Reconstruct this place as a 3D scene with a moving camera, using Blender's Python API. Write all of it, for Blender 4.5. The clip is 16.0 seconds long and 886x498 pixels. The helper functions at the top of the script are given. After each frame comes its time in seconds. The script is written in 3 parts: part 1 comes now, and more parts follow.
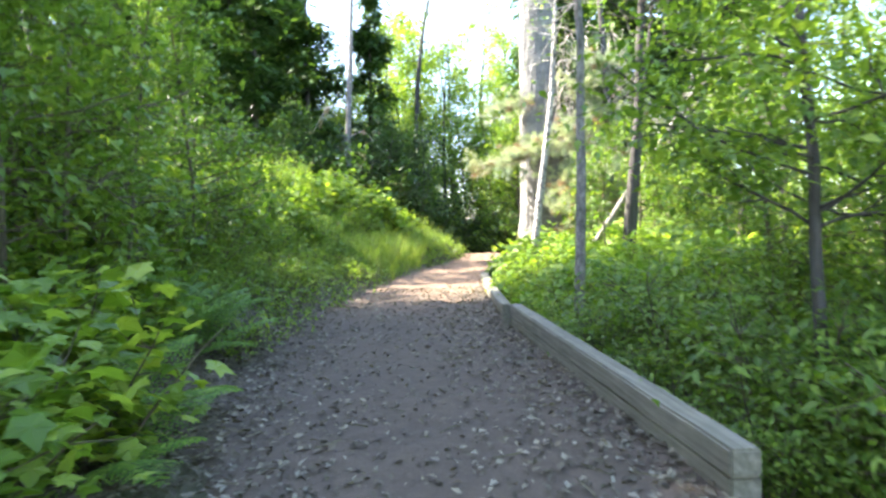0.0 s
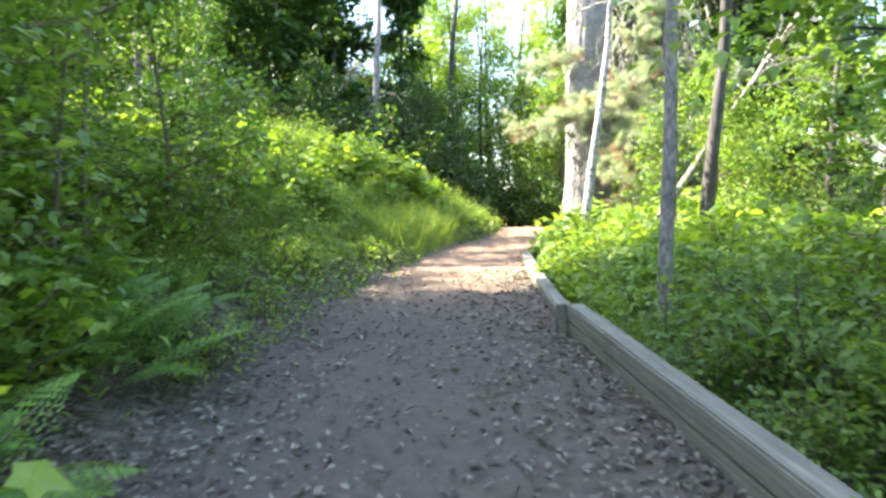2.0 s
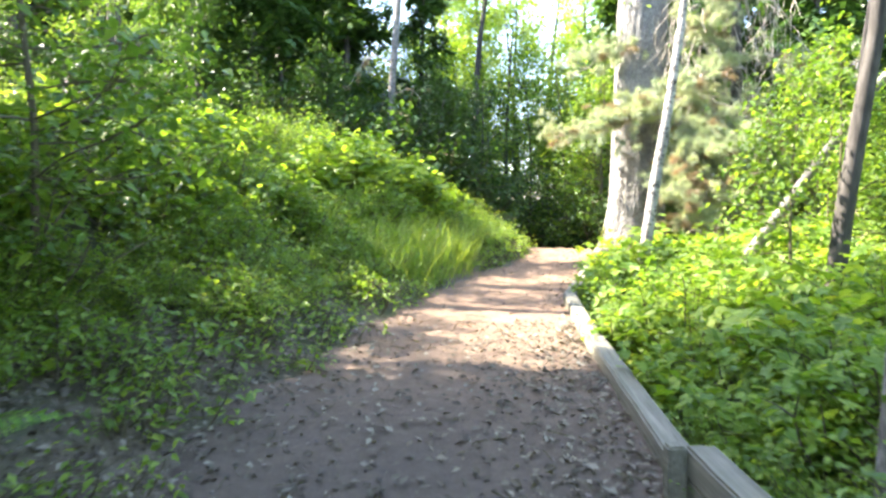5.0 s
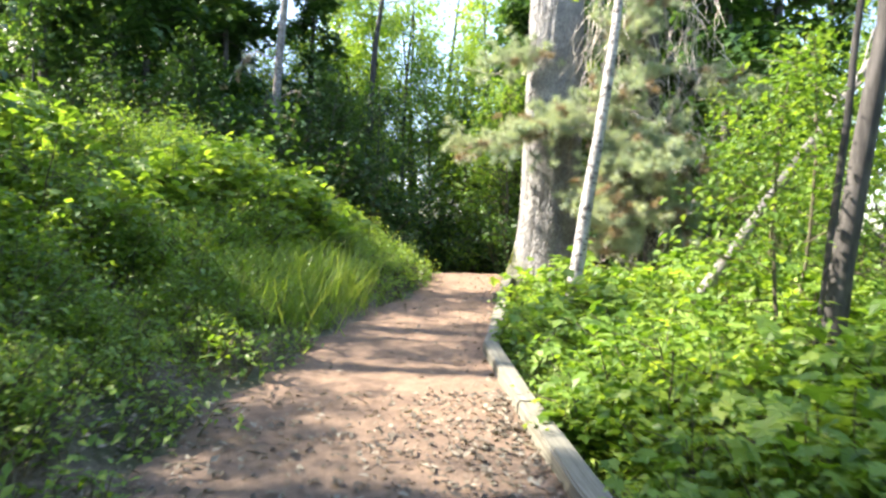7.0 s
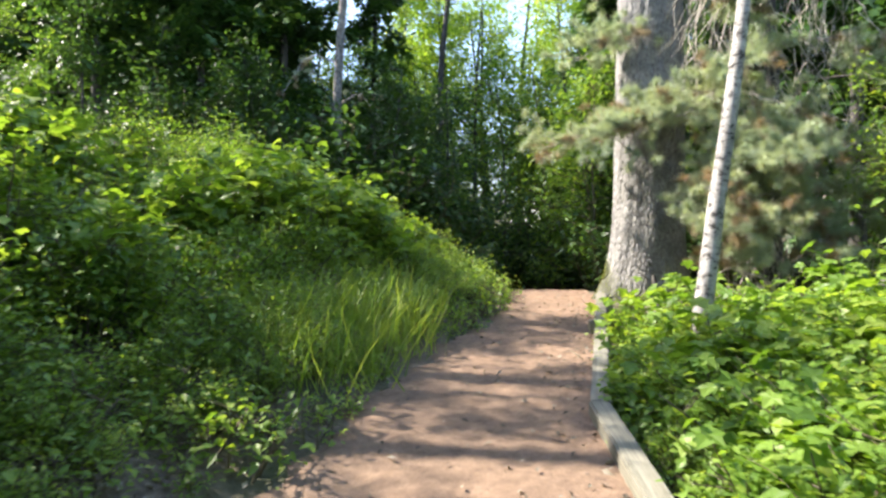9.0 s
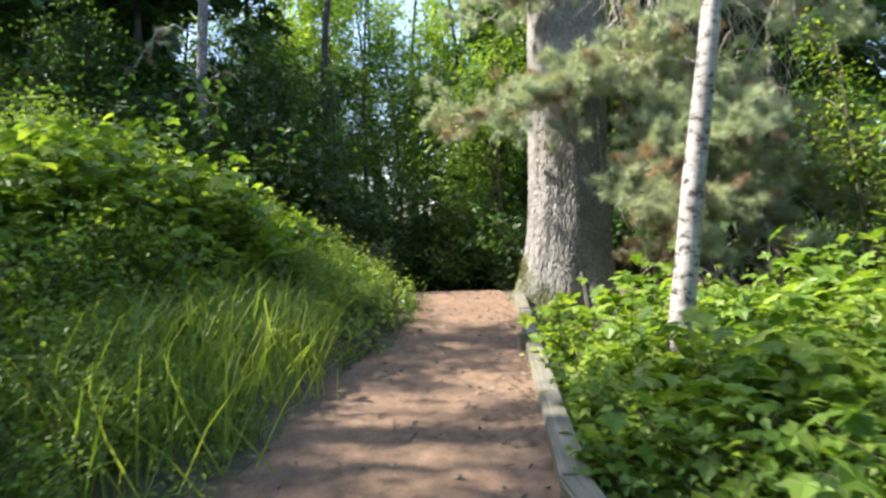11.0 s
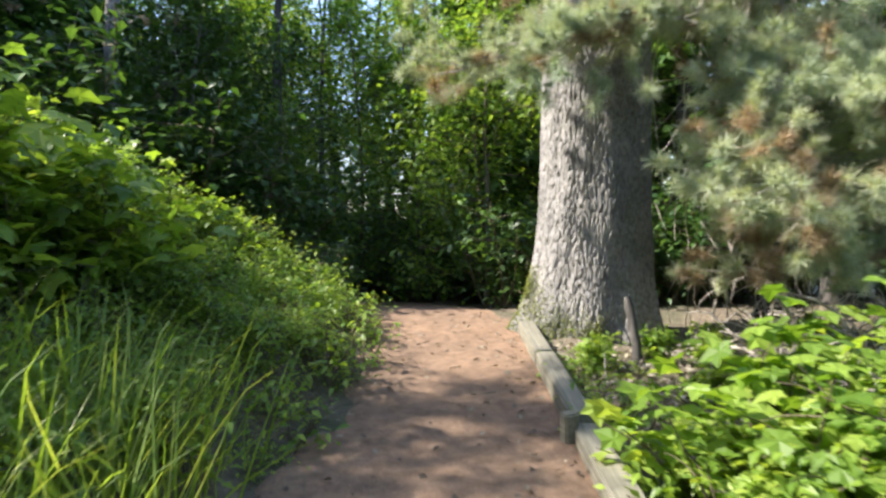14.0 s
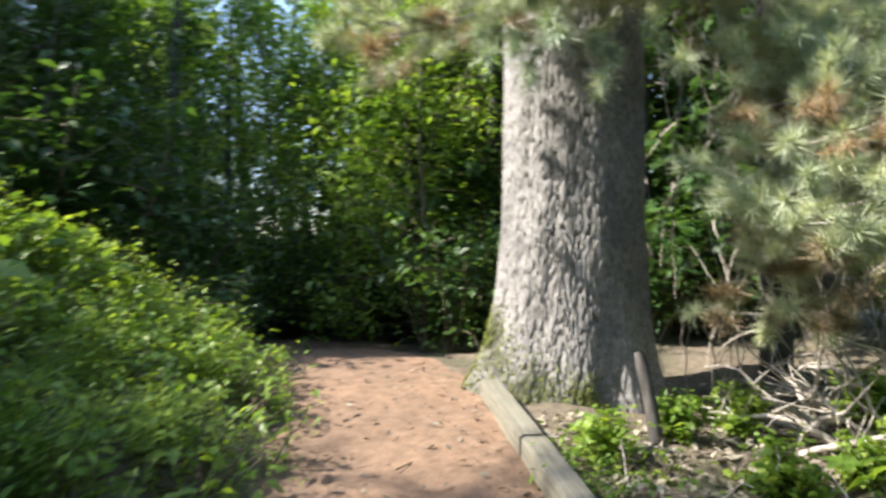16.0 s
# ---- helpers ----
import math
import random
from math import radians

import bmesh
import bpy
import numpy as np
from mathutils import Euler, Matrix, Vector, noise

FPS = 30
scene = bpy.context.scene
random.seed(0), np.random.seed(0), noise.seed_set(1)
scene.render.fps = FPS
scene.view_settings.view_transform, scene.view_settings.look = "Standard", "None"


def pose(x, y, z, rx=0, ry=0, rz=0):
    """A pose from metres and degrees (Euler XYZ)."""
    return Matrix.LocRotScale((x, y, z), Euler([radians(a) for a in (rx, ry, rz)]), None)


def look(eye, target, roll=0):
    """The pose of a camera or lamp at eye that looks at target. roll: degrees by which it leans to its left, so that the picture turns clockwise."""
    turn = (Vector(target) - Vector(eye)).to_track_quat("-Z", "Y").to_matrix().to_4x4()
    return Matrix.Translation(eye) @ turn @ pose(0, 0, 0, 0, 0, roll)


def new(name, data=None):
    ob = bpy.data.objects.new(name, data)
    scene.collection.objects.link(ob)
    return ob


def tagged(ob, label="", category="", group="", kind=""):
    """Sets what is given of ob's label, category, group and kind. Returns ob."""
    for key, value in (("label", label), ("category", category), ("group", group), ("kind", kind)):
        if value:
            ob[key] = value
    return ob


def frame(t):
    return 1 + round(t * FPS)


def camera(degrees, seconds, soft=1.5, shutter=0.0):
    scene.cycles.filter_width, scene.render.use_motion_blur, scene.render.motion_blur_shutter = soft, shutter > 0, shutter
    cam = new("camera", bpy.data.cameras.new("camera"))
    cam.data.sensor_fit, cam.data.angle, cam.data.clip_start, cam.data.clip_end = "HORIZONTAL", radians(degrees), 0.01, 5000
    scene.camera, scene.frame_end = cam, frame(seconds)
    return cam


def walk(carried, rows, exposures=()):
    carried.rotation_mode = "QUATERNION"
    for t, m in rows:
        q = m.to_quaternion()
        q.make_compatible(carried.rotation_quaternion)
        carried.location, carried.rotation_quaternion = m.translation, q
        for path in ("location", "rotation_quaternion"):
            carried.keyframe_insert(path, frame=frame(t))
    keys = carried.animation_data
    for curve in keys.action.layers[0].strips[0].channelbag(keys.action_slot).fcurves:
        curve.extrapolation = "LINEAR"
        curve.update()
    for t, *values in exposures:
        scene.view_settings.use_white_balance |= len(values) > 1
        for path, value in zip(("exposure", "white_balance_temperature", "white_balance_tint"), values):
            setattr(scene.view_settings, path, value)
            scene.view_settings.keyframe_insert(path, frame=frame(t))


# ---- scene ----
cam = camera(64.7, 16.0, soft=2.6, shutter=0.7)
METRES, EYE, TILT, LEAN, TURN = 17.0, 1.5, -1.0, 1.5, 0.0
ROWS = [
    (0.0, 0.0, 0.0, 0.0, -0.0, 0.0, 0.0),
    (0.5, -0.0002, 0.0331, 0.0003, 0.62, -0.13, -2.43),
    (1.0, 0.0015, 0.0669, 0.0017, -1.26, -0.57, -0.3),
    (1.5, 0.0022, 0.0992, 0.0029, 4.73, -2.3, -1.74),
    (2.0, -0.0005, 0.1321, 0.0059, 2.83, -2.5, -0.5),
    (2.5, 0.0016, 0.1662, 0.0085, 6.77, -1.64, -1.05),
    (3.0, -0.0017, 0.1973, 0.0086, 5.07, -1.35, -2.99),
    (5.5, -0.0118, 0.3486, 0.0247, 3.97, -2.04, -2.18),
    (6.0, -0.0158, 0.3798, 0.0279, -2.29, -1.79, -1.23),
    (6.5, -0.0143, 0.413, 0.0291, -0.98, -1.32, -1.47),
    (7.0, -0.0166, 0.4446, 0.032, -4.35, -0.45, -3.29),
    (7.5, -0.0153, 0.4746, 0.0336, -1.91, -0.99, -1.51),
    (8.0, -0.0135, 0.5026, 0.0364, 0.45, -0.88, -3.69),
    (8.5, -0.0153, 0.5312, 0.0387, -4.13, -1.17, -2.3),
    (9.0, -0.0139, 0.5598, 0.0419, 1.81, -0.2, -1.61),
    (9.5, -0.0157, 0.5905, 0.0418, -2.45, -1.1, -2.4),
    (10.0, -0.0156, 0.6203, 0.0424, -6.12, -0.19, -0.73),
    (12.5, -0.0128, 0.7822, 0.0453, -7.25, -1.91, 0.48),
    (13.0, -0.0084, 0.8121, 0.047, -8.13, -2.24, -3.0),
    (13.5, -0.0075, 0.8427, 0.0485, -13.1, -1.49, -1.47),
    (14.0, -0.0053, 0.874, 0.0498, -10.45, -0.82, -1.47),
    (14.5, -0.0062, 0.9059, 0.051, -13.18, -0.82, -2.7),
    (15.0, -0.0011, 0.9338, 0.05, -13.84, 0.48, -0.61),
    (15.5, 0.005, 0.9634, 0.0531, -12.04, 0.58, -3.51),
    (16.0, 0.0077, 0.9932, 0.0547, -17.19, 1.09, -1.18),
]
EXPOSURES = [(t, s, k, 16) for t, s, k in ((0.0, 2.95, 6500), (3.0, 3.05, 6650), (5.5, 3.0, 6650), (7.0, 2.35, 6500), (9.0, 1.9, 6400), (12.5, 1.6, 6350), (16.0, 1.65, 6250))]
walk(cam, [(t, pose(0, 0, EYE, TILT, LEAN, TURN) @ pose(METRES * x, METRES * y, METRES * z, 90 + pitch, roll, yaw))
           for t, x, y, z, yaw, pitch, roll in ROWS], EXPOSURES)

# ---- light: clear sky, sun from the left of the trail ----
SUN_EL, SUN_AZ = radians(44), radians(-80)          # azimuth from +y, clockwise
world = bpy.data.worlds.new("sky")
scene.world = world
world.use_nodes = True
wt = world.node_tree
sky = wt.nodes.new("ShaderNodeTexSky")
sky.sky_type, sky.sun_disc = "NISHITA", False
sky.sun_elevation, sky.sun_rotation = SUN_EL, SUN_AZ
wt.links.new(sky.outputs[0], wt.nodes["Background"].inputs[0])
wt.nodes["Background"].inputs[1].default_value = 0.15
sun = new("sun", bpy.data.lights.new("sun", "SUN"))
sun.data.energy, sun.data.angle, sun.data.color = 5.0, radians(0.6), (1.0, 0.93, 0.80)
to_sun = Vector((math.sin(SUN_AZ) * math.cos(SUN_EL), math.cos(SUN_AZ) * math.cos(SUN_EL), math.sin(SUN_EL)))
sun.matrix_world = look(to_sun * 60, (0, 0, 0))

# ---- materials ----
RNG = np.random.default_rng(7)


def material(name, rough=0.8, metal=0.0):
    m = bpy.data.materials.new(name)
    m.use_nodes = True
    b = m.node_tree.nodes["Principled BSDF"]
    b.inputs["Roughness"].default_value, b.inputs["Metallic"].default_value = rough, metal
    return m, m.node_tree, b


def node(nt, kind, **kw):
    n = nt.nodes.new(kind)
    for k, v in kw.items():
        n.inputs[k].default_value = v
    return n


def ramp(nt, fac, stops):
    r = nt.nodes.new("ShaderNodeValToRGB")
    while len(r.color_ramp.elements) < len(stops):
        r.color_ramp.elements.new(0.5)
    for e, (p, c) in zip(r.color_ramp.elements, stops):
        e.position, e.color = p, (*c, 1)
    nt.links.new(fac, r.inputs[0])
    return r.outputs[0]


def mixed(nt, fac, a, b, mode="MIX"):
    n = nt.nodes.new("ShaderNodeMix")
    n.data_type, n.blend_type = "RGBA", mode
    for v, i in ((fac, 0), (a, 6), (b, 7)):
        if isinstance(v, bpy.types.NodeSocket):
            nt.links.new(v, n.inputs[i])
        else:
            n.inputs[i].default_value = v if i == 0 else (*v, 1)
    return n.outputs[2]


def noise_of(nt, scale, detail=5, stretch=None, rough=0.6):
    tc = nt.nodes.new("ShaderNodeTexCoord")
    n = node(nt, "ShaderNodeTexNoise", Scale=scale, Detail=detail, Roughness=rough)
    src = tc.outputs["Object"]
    if stretch:
        mp = node(nt, "ShaderNodeMapping", Scale=stretch)
        nt.links.new(src, mp.inputs[0])
        src = mp.outputs[0]
    nt.links.new(src, n.inputs["Vector"])
    return n.outputs["Fac"]


def bumped(nt, b, height, strength=0.5, distance=0.02):
    n = node(nt, "ShaderNodeBump", Strength=strength, Distance=distance)
    nt.links.new(height, n.inputs["Height"])
    nt.links.new(n.outputs[0], b.inputs["Normal"])


def leaf_material(name, dark, mid, light, through_light=0.45, rough=0.45):
    """A leaf: gloss on top, light coming through; each leaf has a shade of its own."""
    m, nt, b = material(name, rough)
    geo = nt.nodes.new("ShaderNodeNewGeometry")
    info = nt.nodes.new("ShaderNodeObjectInfo")
    c = ramp(nt, geo.outputs["Random Per Island"], [(0.0, dark), (0.55, mid), (1.0, light)])
    patch = ramp(nt, noise_of(nt, 1.3, 3), [(0.35, (0.72, 0.78, 0.75)), (0.65, (1.12, 1.08, 0.95))])
    c = mixed(nt, 0.8, c, patch, "MULTIPLY")
    c = mixed(nt, 0.5, c, ramp(nt, info.outputs["Random"], [(0.0, (0.75, 0.85, 0.8)), (1.0, (1.2, 1.1, 0.9))]), "MULTIPLY")
    nt.links.new(c, b.inputs["Base Color"])
    tr = nt.nodes.new("ShaderNodeBsdfTranslucent")
    warm = mixed(nt, 1.0, c, (1.35, 1.3, 0.55), "MULTIPLY")
    nt.links.new(warm, tr.inputs[0])
    mx = node(nt, "ShaderNodeMixShader", Fac=through_light)
    nt.links.new(b.outputs[0], mx.inputs[1])
    nt.links.new(tr.outputs[0], mx.inputs[2])
    nt.links.new(mx.outputs[0], nt.nodes["Material Output"].inputs[0])
    return m


def bark_material(name, dark, mid, light, scale=9, stretch=(1, 1, 0.15), moss=None, strength=0.8, dist=0.02, stops=(0.3, 0.5, 0.72)):
    m, nt, b = material(name, 0.9)
    n1 = noise_of(nt, scale, 8, stretch, 0.65)
    n2 = noise_of(nt, 1.7, 4)
    c = ramp(nt, n1, list(zip(stops, (dark, mid, light))))
    c = mixed(nt, 0.6, c, ramp(nt, n2, [(0.34, (0.48, 0.48, 0.47)), (0.6, (1.1, 1.08, 1.05))]), "MULTIPLY")
    if moss:
        c = mixed(nt, ramp(nt, noise_of(nt, 3.0, 6), [(0.52, (0, 0, 0)), (0.66, (1, 1, 1))]), c, moss)
    nt.links.new(c, b.inputs["Base Color"])
    bumped(nt, b, n1, strength, dist)
    return m


LEAF_BRIGHT = leaf_material("leaf_bright", (0.115, 0.215, 0.03), (0.205, 0.335, 0.05), (0.34, 0.45, 0.09), 0.52)
LEAF_MID = leaf_material("leaf_mid", (0.078, 0.165, 0.027), (0.14, 0.25, 0.042), (0.24, 0.355, 0.07), 0.48)
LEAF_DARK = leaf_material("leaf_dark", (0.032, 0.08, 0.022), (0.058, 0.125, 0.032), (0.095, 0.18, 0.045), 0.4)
LEAF_FERN = leaf_material("fern_green", (0.085, 0.20, 0.04), (0.16, 0.31, 0.06), (0.25, 0.40, 0.085), 0.45, 0.5)
LEAF_GRASS = leaf_material("grass_green", (0.14, 0.24, 0.035), (0.24, 0.36, 0.06), (0.36, 0.42, 0.12), 0.45, 0.5)
LEAF_PINE = leaf_material("needle_green", (0.24, 0.31, 0.23), (0.38, 0.45, 0.345), (0.52, 0.57, 0.45), 0.25, 0.45)
LEAF_DEAD = leaf_material("needle_dead", (0.17, 0.125, 0.085), (0.31, 0.235, 0.17), (0.44, 0.355, 0.27), 0.2, 0.7)
BARK_FIR = bark_material("fir_bark", (0.12, 0.115, 0.105), (0.255, 0.25, 0.235), (0.36, 0.355, 0.335), 45, (1, 1, 0.35), None, 0.8, 0.012, (0.36, 0.5, 0.66))
BARK_GREY = bark_material("grey_bark", (0.07, 0.066, 0.058), (0.21, 0.198, 0.178), (0.40, 0.38, 0.345), 22, (1, 1, 0.5), None, 0.5, 0.006)
BARK_PALE = bark_material("pale_bark", (0.055, 0.05, 0.045), (0.31, 0.297, 0.275), (0.45, 0.432, 0.40), 11, (1, 1, 1.5), None, 0.7, 0.012, (0.40, 0.47, 0.62))
BARK_DARK = bark_material("dark_bark", (0.025, 0.023, 0.021), (0.062, 0.057, 0.05), (0.125, 0.117, 0.105), 14, (1, 1, 0.2), None, 0.7, 0.012)
STEM = bark_material("stem_wood", (0.06, 0.05, 0.03), (0.12, 0.105, 0.06), (0.2, 0.18, 0.11), 25)
DEADWOOD = bark_material("dead_wood", (0.22, 0.20, 0.165), (0.42, 0.385, 0.33), (0.60, 0.565, 0.50), 25, (1, 1, 0.3), None, 0.6, 0.004)
MOSS, nt, b = material("moss", 0.95)
nt.links.new(ramp(nt, noise_of(nt, 30, 6), [(0.3, (0.10, 0.13, 0.02)), (0.6, (0.23, 0.26, 0.04)), (0.8, (0.34, 0.35, 0.08))]), b.inputs["Base Color"])
bumped(nt, b, noise_of(nt, 70, 4), 1.0, 0.02)

TIMBER, nt, b = material("weathered_timber", 0.88)
g1, g2 = noise_of(nt, 24, 8, (1, 0.04, 1), 0.7), noise_of(nt, 3, 5)
c = ramp(nt, g1, [(0.28, (0.085, 0.08, 0.058)), (0.5, (0.19, 0.18, 0.138)), (0.72, (0.30, 0.285, 0.23))])
c = mixed(nt, 0.7, c, ramp(nt, g2, [(0.3, (0.68, 0.70, 0.64)), (0.7, (1.12, 1.1, 1.05))]), "MULTIPLY")
nt.links.new(c, b.inputs["Base Color"])
bumped(nt, b, g1, 0.6, 0.006)

DIRT, nt, b = material("trail_dirt", 0.95)
d1, d2, d3 = noise_of(nt, 0.9, 6), noise_of(nt, 9, 8, None, 0.7), noise_of(nt, 70, 5)
c = ramp(nt, d2, [(0.28, (0.13, 0.093, 0.062)), (0.5, (0.235, 0.172, 0.118)), (0.75, (0.34, 0.26, 0.185))])
c = mixed(nt, 0.75, c, ramp(nt, d1, [(0.3, (0.72, 0.70, 0.68)), (0.7, (1.15, 1.08, 1.0))]), "MULTIPLY")
# near stretch: greyer soil, also darkened in the colour to imitate its shade
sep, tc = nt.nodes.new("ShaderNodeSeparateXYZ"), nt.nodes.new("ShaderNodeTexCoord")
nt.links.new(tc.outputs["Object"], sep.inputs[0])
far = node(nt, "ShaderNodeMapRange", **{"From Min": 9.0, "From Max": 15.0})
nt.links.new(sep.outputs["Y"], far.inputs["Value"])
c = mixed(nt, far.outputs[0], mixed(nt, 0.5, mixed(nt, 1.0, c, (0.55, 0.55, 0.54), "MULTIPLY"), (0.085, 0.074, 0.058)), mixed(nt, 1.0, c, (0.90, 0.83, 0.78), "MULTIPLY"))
c = mixed(nt, 0.5, c, ramp(nt, d3, [(0.35, (0.55, 0.52, 0.5)), (0.65, (1.3, 1.25, 1.2))]), "MULTIPLY")
nt.links.new(c, b.inputs["Base Color"])
h = mixed(nt, 0.45, d2, d3)
bumped(nt, b, h, 0.8, 0.025)

SOIL, nt, b = material("forest_floor", 0.95)
c = ramp(nt, noise_of(nt, 12, 8, None, 0.7), [(0.3, (0.06, 0.05, 0.035)), (0.5, (0.15, 0.12, 0.08)), (0.75, (0.26, 0.215, 0.15))])
c = mixed(nt, ramp(nt, noise_of(nt, 0.8, 5), [(0.45, (0, 0, 0)), (0.62, (0.8, 0.8, 0.8))]), c, (0.045, 0.065, 0.022))
nt.links.new(c, b.inputs["Base Color"])
bumped(nt, b, noise_of(nt, 25, 6), 1.0, 0.04)

LITTER = leaf_material("dry_leaf", (0.06, 0.046, 0.033), (0.14, 0.115, 0.088), (0.31, 0.275, 0.23), 0.1, 0.8)
LITTER_PALE = leaf_material("bleached_leaf", (0.16, 0.13, 0.10), (0.31, 0.26, 0.21), (0.50, 0.44, 0.37), 0.1, 0.8)
STONE, nt, b = material("pebble", 0.85)
geo = nt.nodes.new("ShaderNodeNewGeometry")
nt.links.new(ramp(nt, geo.outputs["Random Per Island"], [(0, (0.09, 0.075, 0.06)), (0.6, (0.15, 0.12, 0.095)), (1, (0.24, 0.2, 0.165))]), b.inputs["Base Color"])


# ---- the lie of the land ----
def smooth(a, b, x):
    t = np.clip((np.asarray(x, float) - a) / (b - a), 0, 1)
    return t * t * (3 - 2 * t)


def rise(y):
    """Height of the trail: a gentle climb to a crest by the great fir, then level."""
    y = np.asarray(y, float)
    return np.where(y < 24.2, 0.037 * y, 0.037 * 24.2 - 0.09 * (y - 24.2)).clip(-0.6, 2)


EDGE_Y = [-8, 0, 3.9, 6.2, 10.2, 12, 14, 15.3, 17.5, 19.3, 21, 23.4, 28, 36]
LEFT_X = [-1.4, -1.4, -1.45, -2.0, -2.0, -1.75, -1.45, -1.2, -0.7, -0.15, 0.35, 0.62, 0.2, -3.0]
RIGHT_X = [2.0, 1.9, 1.42, 1.17, 0.80, 0.78, 0.78, 0.80, 1.25, 1.60, 1.92, 2.30, 2.0, -0.8]


def left_edge(y):
    return np.interp(y, EDGE_Y, LEFT_X)


def right_edge(y):
    return np.interp(y, EDGE_Y, RIGHT_X)


def bumps(x, y):
    return 0.035 * np.sin(1.9 * x + 0.7 * y) * np.sin(1.3 * y - 0.6 * x) + 0.02 * np.sin(4.1 * x + 1.0) * np.sin(3.7 * y)


def land(x, y):
    """Height of the ground: a bank climbs on the left, the slope falls away on the right."""
    x, y = np.asarray(x, float), np.asarray(y, float)
    dl, dr = left_edge(y) - x, x - right_edge(y)
    bank = 0.42 * np.clip(dl - 0.1, 0, 7) * smooth(3, 13, y) * (1 - 0.75 * smooth(24, 30, y)) + 0.10 * np.clip(dl, 0, 7) * (1 - smooth(3, 13, y))
    fall = (-0.28 * smooth(0.05, 0.5, dr) - 0.05 * np.clip(dr, 0, 8)) * (1 - 0.9 * smooth(18.5, 20.5, y))
    off = smooth(0.0, 0.6, np.maximum(dl, dr))
    return rise(y) + bank + fall + bumps(x, y) * (0.25 + 2.0 * off)


def mesh_of(name, verts, faces, mat, smooth_on=False, mats=None, index=None):
    me = bpy.data.meshes.new(name)
    me.from_pydata(np.asarray(verts, float).reshape(-1, 3).tolist(), [], faces if isinstance(faces, list) else faces.tolist())
    for m in (mats or [mat]):
        me.materials.append(m)
    if index is not None:
        me.polygons.foreach_set("material_index", np.asarray(index, np.int32))
    if smooth_on:
        me.polygons.foreach_set("use_smooth", np.ones(len(me.polygons), bool))
    me.update()
    return me


def part(name, me, parent, label=""):
    ob = new(name, me)
    ob.parent = parent
    return tagged(ob, label)


def thing(name, label, category, at=(0, 0, 0), turn=0.0, size=1.0, group=""):
    ob = new(name)
    ob.empty_display_size = 0.1
    ob.matrix_basis = Matrix.LocRotScale(at, Euler((0, 0, turn)), (size, size, size))
    return tagged(ob, label, category, group)


def grid(xs, ys, zf):
    X, Y = np.meshgrid(xs, ys)
    v = np.stack([X, Y, zf(X, Y)], -1).reshape(-1, 3)
    n, m = len(xs), len(ys)
    i = (np.arange(m - 1)[:, None] * n + np.arange(n - 1)).ravel()
    return v, np.stack([i, i + 1, i + n + 1, i + n], 1)


near_x, near_y = np.arange(-12, 12.01, 0.2), np.arange(-6, 36.01, 0.25)
xs = np.concatenate([[-1500, -400, -150, -70, -40, -25, -18, -14], near_x, [14, 18, 25, 40, 70, 150, 400, 1500]])
ys = np.concatenate([[-1500, -400, -120, -50, -25, -14, -9], near_y, [39, 45, 55, 70, 100, 150, 400, 1500]])
v, f = grid(xs, ys, lambda x, y: land(x, y) - 0.012)
tagged(new("ground", mesh_of("ground", v, f, SOIL, True)), "brown forest floor with soil and moss", "ground", kind="structure")

# the trail: a trodden strip with ragged edges
ty = np.arange(-6, 33, 0.12)
tu = np.linspace(0, 1, 25)
U, Y = np.meshgrid(tu, ty)
wob = 0.10 * np.sin(2.3 * Y) + 0.07 * np.sin(5.1 * Y + 1) + 0.04 * np.sin(11 * Y)
L, R = left_edge(Y) + wob, right_edge(Y) + 0.04
X = L + (R - L) * U
Z = land(X, Y) + 0.012 + 0.012 * np.sin(9 * X) * np.sin(7 * Y + X) + 0.008 * np.sin(23 * X + 3 * Y) * np.sin(19 * Y) - 0.03 * (U < 0.01)
n = len(tu)
i = (np.arange(len(ty) - 1)[:, None] * n + np.arange(n - 1)).ravel()
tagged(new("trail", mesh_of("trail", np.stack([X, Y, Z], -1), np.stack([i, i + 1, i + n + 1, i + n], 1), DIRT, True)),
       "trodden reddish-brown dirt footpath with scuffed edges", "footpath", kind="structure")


# ---- plant parts ----
def spin(n, rng, tilt_lo, tilt_hi):
    """Random turns: about z by any angle, tilted from level by an angle in the range."""
    a, t, r = rng.uniform(0, 2 * np.pi, n), rng.uniform(tilt_lo, tilt_hi, n), rng.normal(0, 0.35, n)
    ca, sa, ct, st, cr, sr = np.cos(a), np.sin(a), np.cos(t), np.sin(t), np.cos(r), np.sin(r)
    O, I = np.zeros(n), np.ones(n)
    rz = np.stack([np.stack([ca, -sa, O], -1), np.stack([sa, ca, O], -1), np.stack([O, O, I], -1)], 1)
    rx = np.stack([np.stack([I, O, O], -1), np.stack([O, ct, -st], -1), np.stack([O, st, ct], -1)], 1)
    ry = np.stack([np.stack([cr, O, sr], -1), np.stack([O, I, O], -1), np.stack([-sr, O, cr], -1)], 1)
    return rz @ rx @ ry


def strew(tv, tf, pos, rot, size):
    """Many copies of one small shape, as one list of vertices and faces."""
    tv, tf = np.asarray(tv, float), np.asarray(tf)
    n, k = len(pos), len(tv)
    v = np.einsum("nij,kj->nki", rot, tv) * np.asarray(size).reshape(n, 1, 1) + pos[:, None]
    return v.reshape(-1, 3), (tf[None] + (np.arange(n) * k)[:, None, None]).reshape(-1, tf.shape[1])


